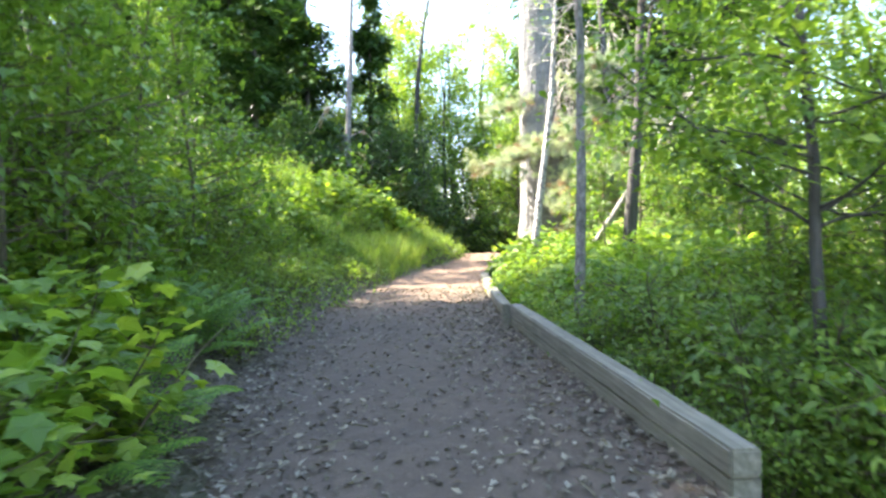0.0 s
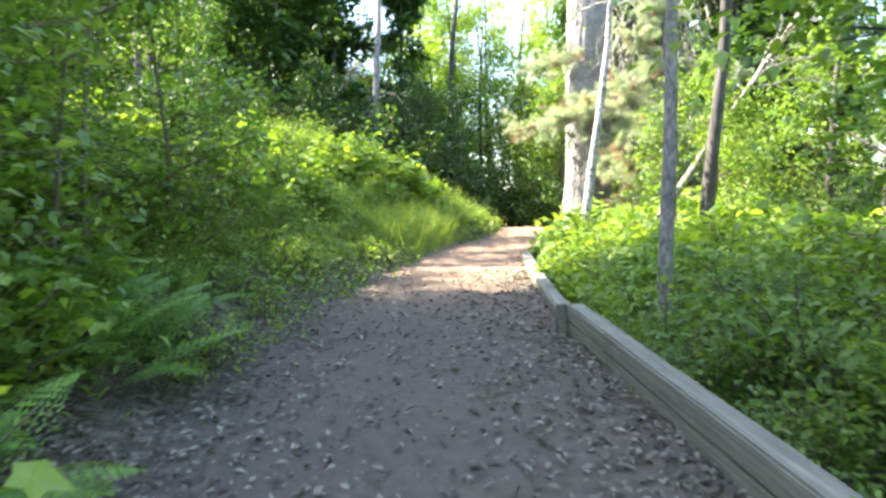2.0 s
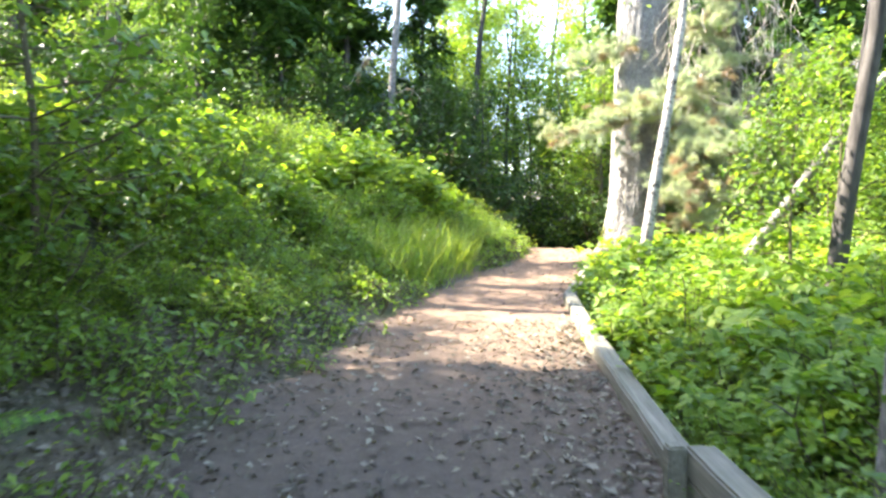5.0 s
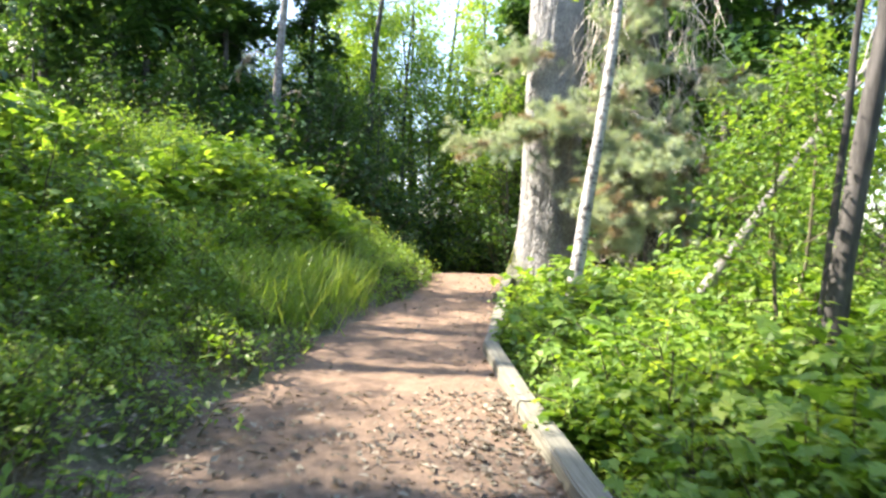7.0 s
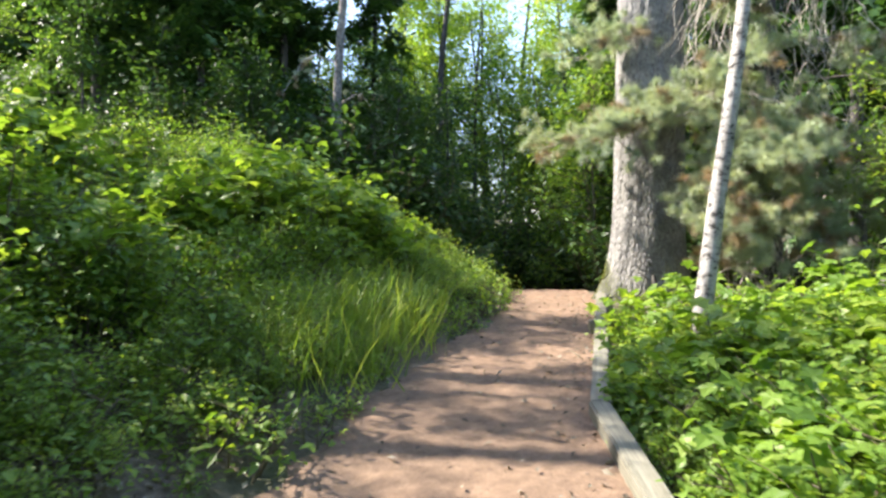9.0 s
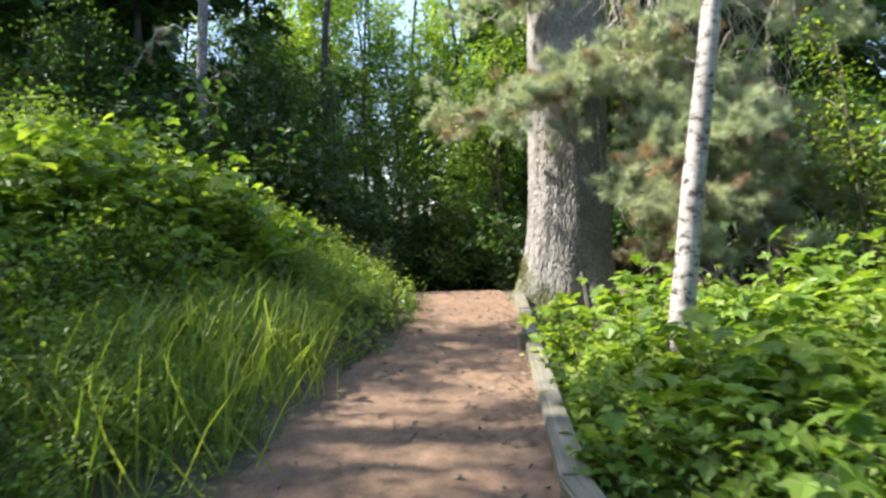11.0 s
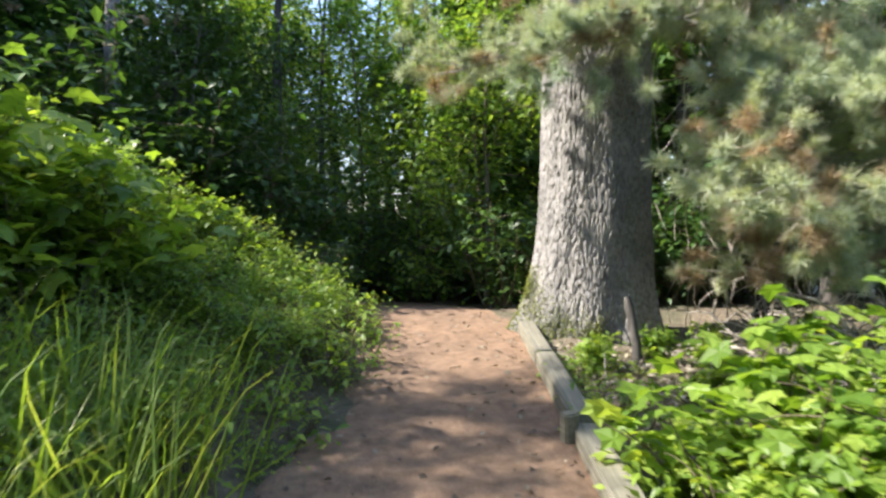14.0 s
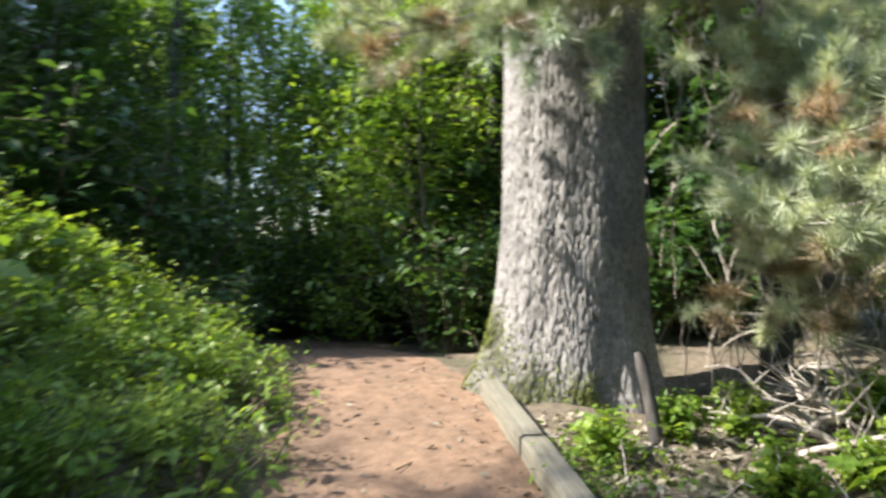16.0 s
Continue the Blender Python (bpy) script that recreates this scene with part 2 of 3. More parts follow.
# leaf shapes point along +y with their stalk at the origin, 1 long
LEAF_OVAL = ([(0, 0, 0), (0.26, 0.38, 0.07), (0, 1, -0.10), (-0.26, 0.38, 0.07), (0, 0.45, 0)],
             [(0, 1, 4), (1, 2, 4), (2, 3, 4), (3, 0, 4)])
LEAF_LOBED = ([(0, 0.30, 0.0), (0, 0, 0.02), (0.30, -0.06, 0.0), (0.34, 0.22, 0.05), (0.58, 0.42, -0.05), (0.30, 0.56, 0.04), (0, 1, -0.10),
               (-0.30, 0.56, 0.04), (-0.58, 0.42, -0.05), (-0.34, 0.22, 0.05), (-0.30, -0.06, 0.0)],
              [(0, k, k + 1) for k in range(1, 10)] + [(0, 10, 1)])
BLADE = ([(-0.5, 0, 0), (0.5, 0, 0), (-0.42, 0.0, 0.45), (0.42, 0.0, 0.45), (-0.25, 0.14, 0.80), (0.25, 0.14, 0.80), (0, 0.36, 1.0)],
         [(0, 1, 3), (0, 3, 2), (2, 3, 5), (2, 5, 4), (4, 5, 6)])


def tube(path, radii, sides=6):
    """A tapered tube along a path."""
    path = np.asarray(path, float)
    d = np.gradient(path, axis=0)
    d /= np.linalg.norm(d, axis=1, keepdims=True) + 1e-9
    ref = np.where(np.abs(d[:, 2:3]) > 0.9, np.array([[1.0, 0, 0]]), np.array([[0, 0, 1.0]]))
    u = np.cross(d, ref)
    u /= np.linalg.norm(u, axis=1, keepdims=True) + 1e-9
    w = np.cross(d, u)
    a = np.linspace(0, 2 * np.pi, sides, endpoint=False)
    v = path[:, None] + np.asarray(radii, float)[:, None, None] * (np.cos(a)[None, :, None] * u[:, None] + np.sin(a)[None, :, None] * w[:, None])
    f = []
    for i in range(len(path) - 1):
        for j in range(sides):
            k = (j + 1) % sides
            f.append((i * sides + j, i * sides + k, (i + 1) * sides + k, (i + 1) * sides + j))
    return v.reshape(-1, 3), f


def joined(pieces):
    vs, fs, o = [], [], 0
    for v, f in pieces:
        vs.append(np.asarray(v))
        fs += [tuple(int(k) + o for k in q) for q in (f.tolist() if isinstance(f, np.ndarray) else f)]
        o += len(v)
    return np.concatenate(vs), fs


def wander(start, heading, length, n, rng, bend=0.15, lift=0.0):
    p, d, out = np.array(start, float), np.array(heading, float), []
    d /= np.linalg.norm(d)
    for _ in range(n):
        out.append(p.copy())
        d = d + rng.normal(0, bend, 3) + (0, 0, lift)
        d /= np.linalg.norm(d)
        p = p + d * length / (n - 1)
    return np.array(out)


def shrub_meshes(rng, height, spread, stems, leaves, leaf, size, mat, stem_mat=STEM, low=0.15):
    """A bush: thin stems that fan out, side twigs, and leaves in uneven clumps along them."""
    wood, pts = [], []
    for _ in range(stems):
        a, lean = rng.uniform(0, 2 * np.pi), rng.uniform(0.05, 0.9)
        h = height * rng.uniform(0.6, 1.05)
        path = wander((rng.normal(0, 0.08), rng.normal(0, 0.08), -0.05), (np.cos(a) * lean * spread / height, np.sin(a) * lean * spread / height, 1), h, 7, rng, 0.12)
        wood.append(tube(path, np.linspace(0.012, 0.003, 7) * (0.6 + height * 0.4), 4))
        pts.append((path[2:], 0.10))
        for _ in range(5):
            k = rng.integers(2, 6)
            b = rng.uniform(0, 2 * np.pi)
            tw = wander(path[k], (np.cos(b), np.sin(b), rng.uniform(0.0, 0.8)), spread * rng.uniform(0.25, 0.55), 5, rng, 0.2)
            wood.append(tube(tw, np.linspace(0.005, 0.0015, 5) * (0.6 + height * 0.4), 3))
            pts.append((tw[1:], 0.09))
    pool = np.concatenate([p for p, _ in pts])
    pool = pool[pool[:, 2] > low * height]
    pick = pool[rng.integers(0, len(pool), leaves)] + rng.normal(0, 0.055 + 0.03 * height, (leaves, 3))
    pick[:, 2] = np.maximum(pick[:, 2], 0.03)
    lv, lf = strew(*leaf, pick, spin(leaves, rng, -0.75, 0.35), rng.uniform(0.6, 1.25, leaves) * size)
    return mesh_of("stems", *joined(wood), stem_mat, True), mesh_of("leaves", lv, lf, mat)


def shrub(name, label, meshes, at, turn, size, group):
    ob = thing(name, label, "shrub", at, turn, size, group)
    tagged(part("branchwork", meshes[0], ob), kind="stuff")
    tagged(part("foliage", meshes[1], ob), kind="stuff")
    return ob


def frond(length, rng, droop):
    """One fern frond, arching outwards along +y, with paired, toothed leaflets."""
    n = 17
    t = np.linspace(0, 1, n)
    y, z = length * t * (1 - 0.12 * t), length * (0.62 * t - droop * t * t)
    wood = tube(np.stack([0 * t, y, z], -1), np.linspace(0.005, 0.001, n) * length, 3)
    vs, fs, o = [], [], 0
    for k in range(4, n):
        w = length * 0.34 * np.sin(np.pi * min(1, (1.02 - t[k]) * 1.25) * 0.5) * (0.75 + 0.25 * min(1, (k - 3) / 3))
        for s in (-1, 1):
            m = 7
            for q in range(m):
                a = q / m
                px, py, pz = s * w * a, y[k] + w * 0.30 * a, z[k] - w * 0.18 * a * a
                ll = length * 0.055 * (1 - 0.75 * a) * (0.6 + 0.4 * (1 - t[k])) + 0.004
                for side in (-1, 1):
                    vs += [(px, py, pz), (px + s * ll * 0.55, py + side * ll * 0.35, pz - 0.003), (px + s * ll * 0.75, py + side * ll, pz - 0.008), (px + s * ll * 0.1, py + side * ll * 0.7, pz)]
                    fs.append((o, o + 1, o + 2, o + 3))
                    o += 4
    return wood, (np.array(vs), fs)


def fern_meshes(rng, height, fronds):
    wood, green = [], []
    for k in range(fronds):
        w, g = frond(height * rng.uniform(0.75, 1.15), rng, rng.uniform(0.25, 0.55))
        m = np.array((Matrix.Rotation(2 * np.pi * (k + rng.uniform(-0.3, 0.3)) / fronds, 3, "Z") @ Matrix.Rotation(rng.uniform(0.0, 0.5), 3, "X")))
        wood.append((w[0] @ m.T, w[1]))
        green.append((g[0] @ m.T, g[1]))
    return mesh_of("stalks", *joined(wood), STEM), mesh_of("fronds", *joined(green), LEAF_FERN)


def grass_mesh(rng, count, height, width, spread, mat):
    pos = np.stack([rng.normal(0, spread, count), rng.normal(0, spread, count), np.full(count, -0.02)], -1)
    rot = spin(count, rng, -0.28, 0.12)
    tv = np.array(BLADE[0]) * (width / height, 1, 1)
    return mesh_of("blades", *strew(tv, BLADE[1], pos, rot, rng.uniform(0.5, 1.2, count) * height), mat)


def needle_puff(n, rng, axis, length, width):
    """A brush of long needles that sweep forward round the end of a twig."""
    d = rng.normal(0, 1, (n, 3))
    d /= np.linalg.norm(d, axis=1, keepdims=True)
    d = d + axis * rng.uniform(0.25, 1.1, (n, 1)) + (0, 0, 0.12)
    d /= np.linalg.norm(d, axis=1, keepdims=True)
    s = np.cross(d, rng.normal(0, 1, (n, 3)))
    s /= np.linalg.norm(s, axis=1, keepdims=True)
    ln = length * rng.uniform(0.7, 1.15, (n, 1))
    root = axis * rng.uniform(-0.06, 0.03, (n, 1))
    v = np.stack([-s * width, s * width, d * ln], 1) + root[:, None]
    return v.reshape(-1, 3), np.arange(3 * n).reshape(-1, 3)


def crown_points(rng, limbs, per, jitter):
    pts = np.concatenate([l[1:] for l in limbs])
    return pts[rng.integers(0, len(pts), per)] + rng.normal(0, jitter, (per, 3))


def broad_tree_meshes(rng, height, girth, first, spread, leaves, size, mat, bark, lean=(0, 0)):
    """A broad-leaved tree: tapered trunk, forked limbs, and clumps of leaves with gaps between."""
    n = 12
    trunk = wander((0, 0, -0.3), (lean[0], lean[1], 1), height, n, rng, 0.035, 0.02)
    tv = tube(trunk, girth * np.linspace(1.0, 0.12, n) ** 0.9 + 0.004 + np.r_[girth * 0.35, np.zeros(n - 1)], 10)
    limbs, pts = [], []
    for k in range(26):
        t = rng.uniform(first, 0.98)
        j = t * (n - 1)
        p = trunk[int(j)] + (trunk[min(n - 1, int(j) + 1)] - trunk[int(j)]) * (j - int(j))
        a = rng.uniform(0, 2 * np.pi)
        ln = spread * (1.15 - 0.75 * (t - first) / (1 - first)) * rng.uniform(0.6, 1.1)
        lp = wander(p, (np.cos(a), np.sin(a), rng.uniform(-0.05, 0.7)), ln, 7, rng, 0.18, 0.02)
        limbs.append(tube(lp, np.linspace(girth * 0.30 * (1.1 - t), 0.004, 7) + 0.003, 5))
        pts.append(lp[2:])
        for _ in range(3):
            q = lp[rng.integers(2, 6)]
            b = a + rng.normal(0, 0.9)
            sp = wander(q, (np.cos(b), np.sin(b), rng.uniform(-0.3, 0.6)), ln * 0.45, 5, rng, 0.2)
            limbs.append(tube(sp, np.linspace(0.008, 0.002, 5), 3))
            pts.append(sp)
    pos = crown_points(rng, pts, leaves, 0.16 + 0.02 * spread)
    lv, lf = strew(*LEAF_OVAL, pos, spin(leaves, rng, -0.9, 0.3), rng.uniform(0.6, 1.3, leaves) * size)
    return mesh_of("trunk", *tv, bark, True), mesh_of("limbs", *joined(limbs), bark, True), mesh_of("crown", lv, lf, mat)


SPRAY = ([(0, 0, 0), (0.20, 0.25, -0.02), (0.06, 0.4, -0.03), (0.22, 0.62, -0.08), (0.05, 0.7, -0.1), (0, 1.0, -0.2),
          (-0.05, 0.7, -0.1), (-0.22, 0.62, -0.08), (-0.06, 0.4, -0.03), (-0.20, 0.25, -0.02)],
         [(0, 1, 2), (2, 3, 4), (4, 5, 6), (6, 7, 8), (8, 9, 0), (0, 2, 8), (2, 4, 8), (4, 6, 8)])


def conifer_meshes(rng, height, girth, first, spread, sprays, size, mat, bark):
    """A conifer: straight trunk, whorls of drooping boughs, flat sprays of needles on them."""
    n = 10
    trunk = wander((0, 0, -0.3), (0, 0, 1), height, n, rng, 0.012, 0.02)
    tv = tube(trunk, girth * np.linspace(1.0, 0.06, n) + np.r_[girth * 0.3, np.zeros(n - 1)], 10)
    limbs, pts = [], []
    for k in range(60):
        t = rng.uniform(first, 0.99)
        j = t * (n - 1)
        p = trunk[int(j)] + (trunk[min(n - 1, int(j) + 1)] - trunk[int(j)]) * (j - int(j))
        a = rng.uniform(0, 2 * np.pi)
        ln = spread * (1.1 - 0.95 * (t - first) / (1 - first)) * rng.uniform(0.55, 1.1)
        lp = wander(p, (np.cos(a), np.sin(a), rng.uniform(-0.25, 0.25)), ln, 7, rng, 0.07, -0.04)
        limbs.append(tube(lp, np.linspace(0.03 * (1.2 - t) + 0.01, 0.004, 7), 4))
        pts.append(lp[1:])
    pos = crown_points(rng, pts, sprays, 0.22)
    lv, lf = strew(*SPRAY, pos, spin(sprays, rng, -0.7, 0.1), rng.uniform(0.6, 1.3, sprays) * size)
    return mesh_of("trunk", *tv, bark, True), mesh_of("limbs", *joined(limbs), bark, True), mesh_of("crown", lv, lf, mat)


def tree(name, label, meshes, at, turn=0.0, size=1.0, group=""):
    ob = thing(name, label, "tree", at, turn, size, group)
    for nm, me in zip(("trunk", "branchwork", "crown"), meshes):
        tagged(part(nm, me, ob), kind="stuff" if nm != "trunk" else "")
    return ob


def at_ground(x, y, dz=-0.03):
    return (float(x), float(y), float(land(x, y)) + dz)


# ---- timbers along the trail's edge ----
def timber(length, width, height, rng):
    """A squared, weathered beam along +y: bevelled, slightly bowed, with split ends."""
    bm = bmesh.new()
    bmesh.ops.create_cube(bm, size=1)
    bmesh.ops.scale(bm, vec=(width, length, height), verts=bm.verts)
    bmesh.ops.bevel(bm, geom=bm.edges[:], offset=0.014, segments=2, affect="EDGES")
    long_edges = [e for e in bm.edges if abs(e.verts[0].co.y - e.verts[1].co.y) > length * 0.5]
    bmesh.ops.subdivide_edges(bm, edges=long_edges, cuts=14, use_grid_fill=True)
    for v in bm.verts:
        p = v.co * 3
        v.co += Vector((noise.noise(p + Vector((rng.uniform(0, 1) * 0, 3, 7))), 0, noise.noise(p + Vector((9, 1, 0))))) * 0.008
    me = bpy.data.meshes.new("beam")
    bm.to_mesh(me)
    bm.free()
    me.materials.append(TIMBER)
    return me


def edge_beam(a, b, lift, height=0.15, width=0.17):
    """A beam from a to b (x, y) whose top lies lift above the trail."""
    (ax, ay), (bx, by) = a, b
    ln = math.hypot(bx - ax, by - ay)
    za, zb = float(rise(ay)) + lift - height / 2, float(rise(by)) + lift - height / 2
    ob = tagged(new("timber", timber(ln, width, height, RNG)), "weathered grey squared timber edging the dirt path", "timber", "edging timbers")
    ob.matrix_basis = Matrix.Translation(((ax + bx) / 2, (ay + by) / 2, (za + zb) / 2)) @ Euler((math.atan2(zb - za, ln), 0, math.atan2(-(bx - ax), by - ay))).to_matrix().to_4x4()
    return ob


BEAMS = [((1.48, 3.45), (0.91, 9.0), 0.28), ((0.90, 9.05), (0.84, 12.9), 0.13), ((0.84, 12.92), (0.88, 15.3), 0.13), ((0.90, 15.32), (1.62, 19.05), 0.12),
         ((1.62, 19.1), (1.98, 20.9), 0.17), ((1.98, 20.92), (2.28, 22.45), 0.17)]
for a, b, lift in BEAMS:
    edge_beam(a, b, lift)
    edge_beam((a[0] + 0.01, a[1] + 0.03), (b[0] + 0.01, b[1] - 0.03), lift - 0.152)

bm = bmesh.new()
bmesh.ops.create_cube(bm, size=1)
bmesh.ops.scale(bm, vec=(0.10, 0.09, 0.5), verts=bm.verts)
bmesh.ops.bevel(bm, geom=bm.edges[:], offset=0.012, segments=2, affect="EDGES")
stake_mesh = bpy.data.meshes.new("stake")
bm.to_mesh(stake_mesh)
bm.free()
stake_mesh.materials.append(TIMBER)
for x, y in ((0.79, 8.97), (1.50, 19.0)):
    ob = tagged(new("stake", stake_mesh), "short squared wooden stake holding the timber edging", "stake", "edging stakes")
    ob.matrix_basis = pose(x, y, float(rise(y)) + (0.04 if y < 12 else -0.04), 2, -3, 8)

# ---- the great fir by the crest ----
FIR = (3.2, 22.72)
fir = thing("fir_tree", "great old fir with pale ridged bark and mossy roots", "tree", at_ground(*FIR, -0.05))
ns, nh = 520, 460
ang = np.linspace(0, 2 * np.pi, ns, endpoint=False)
zz = np.linspace(0, 1, nh) ** 1.2 * 9.5
A, ZZ = np.meshgrid(ang, zz)
rad = 0.64 - 0.014 * ZZ + 0.62 * np.exp(-ZZ / 0.50) * (0.42 + 0.80 * np.maximum(0, np.cos(A - 2.85)) ** 3 + 0.22 * np.cos(5 * A + 0.4) ** 2)
v3 = np.stack([np.cos(A), np.sin(A), ZZ], -1)
FREQ = 27.0        # narrow plates run up the trunk, weave, join and part
warp = np.array([noise.noise(Vector((c * 6, s * 6 + 4, z * 4.5))) for c, s, z in v3.reshape(-1, 3)]).reshape(A.shape)
AW = A + 0.04 * warp
rough = np.array([noise.noise(Vector((math.cos(a) * FREQ, math.sin(a) * FREQ, z * 6.2))) for a, z in zip(AW.ravel(), ZZ.ravel())]).reshape(A.shape)
rough2 = np.array([noise.noise(Vector((c * 5 + 9, s * 5, z * 1.4))) for c, s, z in v3.reshape(-1, 3)]).reshape(A.shape)
rad = rad + 0.030 * smooth(0.0, 0.20, np.abs(rough)) + 0.03 * rough2
tv = np.stack([np.cos(A) * rad, np.sin(A) * rad, ZZ - 0.35], -1).reshape(-1, 3)
tf = [(i * ns + j, i * ns + (j + 1) % ns, (i + 1) * ns + (j + 1) % ns, (i + 1) * ns + j) for i in range(nh - 1) for j in range(ns)]
part("trunk", mesh_of("trunk", tv, tf, BARK_FIR, True), fir)
mrng = np.random.default_rng(3)
for a0, z0, size in ((2.95, 0.12, 0.30), (3.35, 0.25, 0.26), (3.8, 0.10, 0.24), (4.3, 0.05, 0.18), (3.1, 0.55, 0.16)):
    n = 1500
    a = a0 + mrng.normal(0, size * 0.7, n)
    h = np.abs(z0 + mrng.normal(0, size * 0.7, n))
    col, row = (np.round(a / (2 * np.pi) * ns).astype(int)) % ns, np.searchsorted(zz, h + 0.35).clip(0, nh - 1)
    base = tv.reshape(nh, ns, 3)[row, col]
    mv, mf = strew(*LEAF_OVAL, base * (1.01, 1.01, 1), spin(n, mrng, -1.4, 1.4), mrng.uniform(0.012, 0.028, n))
    tagged(part("moss_patch", mesh_of("moss_patch", mv, mf, MOSS), fir, "yellow-green moss on the root flare"), kind="stuff")

# ---- plants ----
SHRUBS_BRIGHT = [shrub_meshes(np.random.default_rng(10 + k), 0.95, 0.75, 12, 620, LEAF_LOBED, 0.128, LEAF_BRIGHT) for k in range(3)]
SHRUBS_SMALL = [shrub_meshes(np.random.default_rng(20 + k), 0.9, 0.7, 13, 1500, LEAF_OVAL, 0.068, LEAF_BRIGHT) for k in range(3)]
SHRUBS_MID = [shrub_meshes(np.random.default_rng(30 + k), 1.0, 0.8, 12, 1200, LEAF_OVAL, 0.075, LEAF_MID) for k in range(3)]
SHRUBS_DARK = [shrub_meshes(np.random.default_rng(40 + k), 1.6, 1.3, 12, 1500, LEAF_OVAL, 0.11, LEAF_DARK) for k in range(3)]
FERNS = [fern_meshes(np.random.default_rng(50 + k), 0.85, 9) for k in range(3)]
GRASSES = [grass_mesh(np.random.default_rng(60 + k), 70, 0.62, 0.009, 0.15, LEAF_GRASS) for k in range(3)]
TREES_BROAD = [broad_tree_meshes(np.random.default_rng(70 + k), 11, 0.13, 0.22, 2.6, 5200, 0.15, LEAF_MID, BARK_DARK) for k in range(3)]
SHADE_TREES = [broad_tree_meshes(np.random.default_rng(72 + k), 13, 0.15, 0.55, 2.5, 5600, 0.17, LEAF_MID, BARK_DARK) for k in range(2)]
TALL_SHADE = [broad_tree_meshes(np.random.default_rng(75 + k), 17, 0.24, 0.55, 1.3, 70, 0.12, LEAF_MID, BARK_DARK) for k in range(2)]
# distant trees: bright leaf colour imitates hazy, sunlit foliage
TREES_LOW = [broad_tree_meshes(np.random.default_rng(78 + k), 10, 0.11, 0.06, 2.6, 5200, 0.15, LEAF_BRIGHT, BARK_DARK) for k in range(2)]
TREES_CONIFER = [conifer_meshes(np.random.default_rng(80 + k), 17, 0.22, 0.12, 3.0, 5200, 0.55, LEAF_DARK, BARK_DARK) for k in range(2)]
SAPLINGS_MID = [broad_tree_meshes(np.random.default_rng(95 + k), 4.4, 0.03, 0.08, 1.2, 2600, 0.11, LEAF_MID, STEM) for k in range(2)]
SAPLINGS_SHADED = [broad_tree_meshes(np.random.default_rng(98 + k), 4.4, 0.03, 0.06, 1.3, 3000, 0.11, LEAF_DARK, BARK_DARK) for k in range(2)]
SAPLINGS = [broad_tree_meshes(np.random.default_rng(90 + k), 4.2, 0.035, 0.12, 1.1, 2300, 0.085, LEAF_BRIGHT, STEM) for k in range(2)]


def scattered(count, x0, x1, y0, y1, gap, rng, keep=None):
    """Places in a stretch of the plan, no two nearer than gap."""
    out = []
    for _ in range(count * 30):
        if len(out) >= count:
            break
        x, y = rng.uniform(x0, x1), rng.uniform(y0, y1)
        if (keep is None or keep(x, y)) and all((x - a) ** 2 + (y - b) ** 2 > gap * gap for a, b in out):
            out.append((x, y))
    return out


def plant(kinds, name, label, places, lo, hi, group, rng, dz=-0.03, grow=None):
    for x, y in places:
        low = 1.0 if grow is None else float(np.clip(grow * (left_edge(y) - x), 0.55, 1.0))
        shrub(name, label, kinds[rng.integers(len(kinds))], at_ground(x, y, dz), rng.uniform(0, 6.28), low * rng.uniform(lo, hi), group)


rng = np.random.default_rng(5)
off_left = lambda lo, hi: (lambda x, y: lo < left_edge(y) - x < hi)
off_right = lambda lo, hi: (lambda x, y: lo < x - right_edge(y) < hi)
clear_of_fir = lambda x, y: (x - FIR[0]) ** 2 + (y - FIR[1]) ** 2 > 1.6
# right of the timbers: low by the edge, taller behind
for lo, hi, s0, s1, cnt in ((0.38, 0.95, 0.5, 0.85, 40), (0.95, 2.2, 0.95, 1.4, 46), (2.2, 4.5, 1.2, 1.7, 34)):
    # the near shrubs use a darker leaf colour in place of full shade
    plant(SHRUBS_MID, "low_shrub", "low green shrub beside the timber edging, leaf darker for shade", scattered(cnt * 2 // 3, 1, 7, 3.5, 9, 0.45, rng, off_right(lo, hi)), s0, s1, "trailside shrubs", rng)
    plant(SHRUBS_SMALL, "low_shrub", "low leafy green shrub beside the timber edging", scattered(cnt * 2 // 3, 1, 7, 8, 14, 0.45, rng, off_right(lo, hi)), s0, s1, "trailside shrubs", rng)
    plant(SHRUBS_SMALL, "low_shrub", "low leafy green shrub beside the timber edging", scattered(cnt // 2, 1, 7, 13, 18.4, 0.5, rng, off_right(lo, hi)), s0, s1, "trailside shrubs", rng)
    plant(SHRUBS_BRIGHT, "broadleaf_shrub", "bright green shrub with broad lobed leaves", scattered(cnt * 3 // 4, 1, 8, 9.5, 18.2, 0.5, rng, lambda x, y: off_right(lo, hi)(x, y) and clear_of_fir(x, y)), s0, s1, "broad-leaved shrubs", rng)
plant(SHRUBS_BRIGHT, "broadleaf_shrub", "bright green shrub with broad lobed leaves", scattered(10, 2.2, 5, 19.3, 21.3, 0.45, rng, off_right(0.4, 3)), 0.3, 0.5, "broad-leaved shrubs", rng)
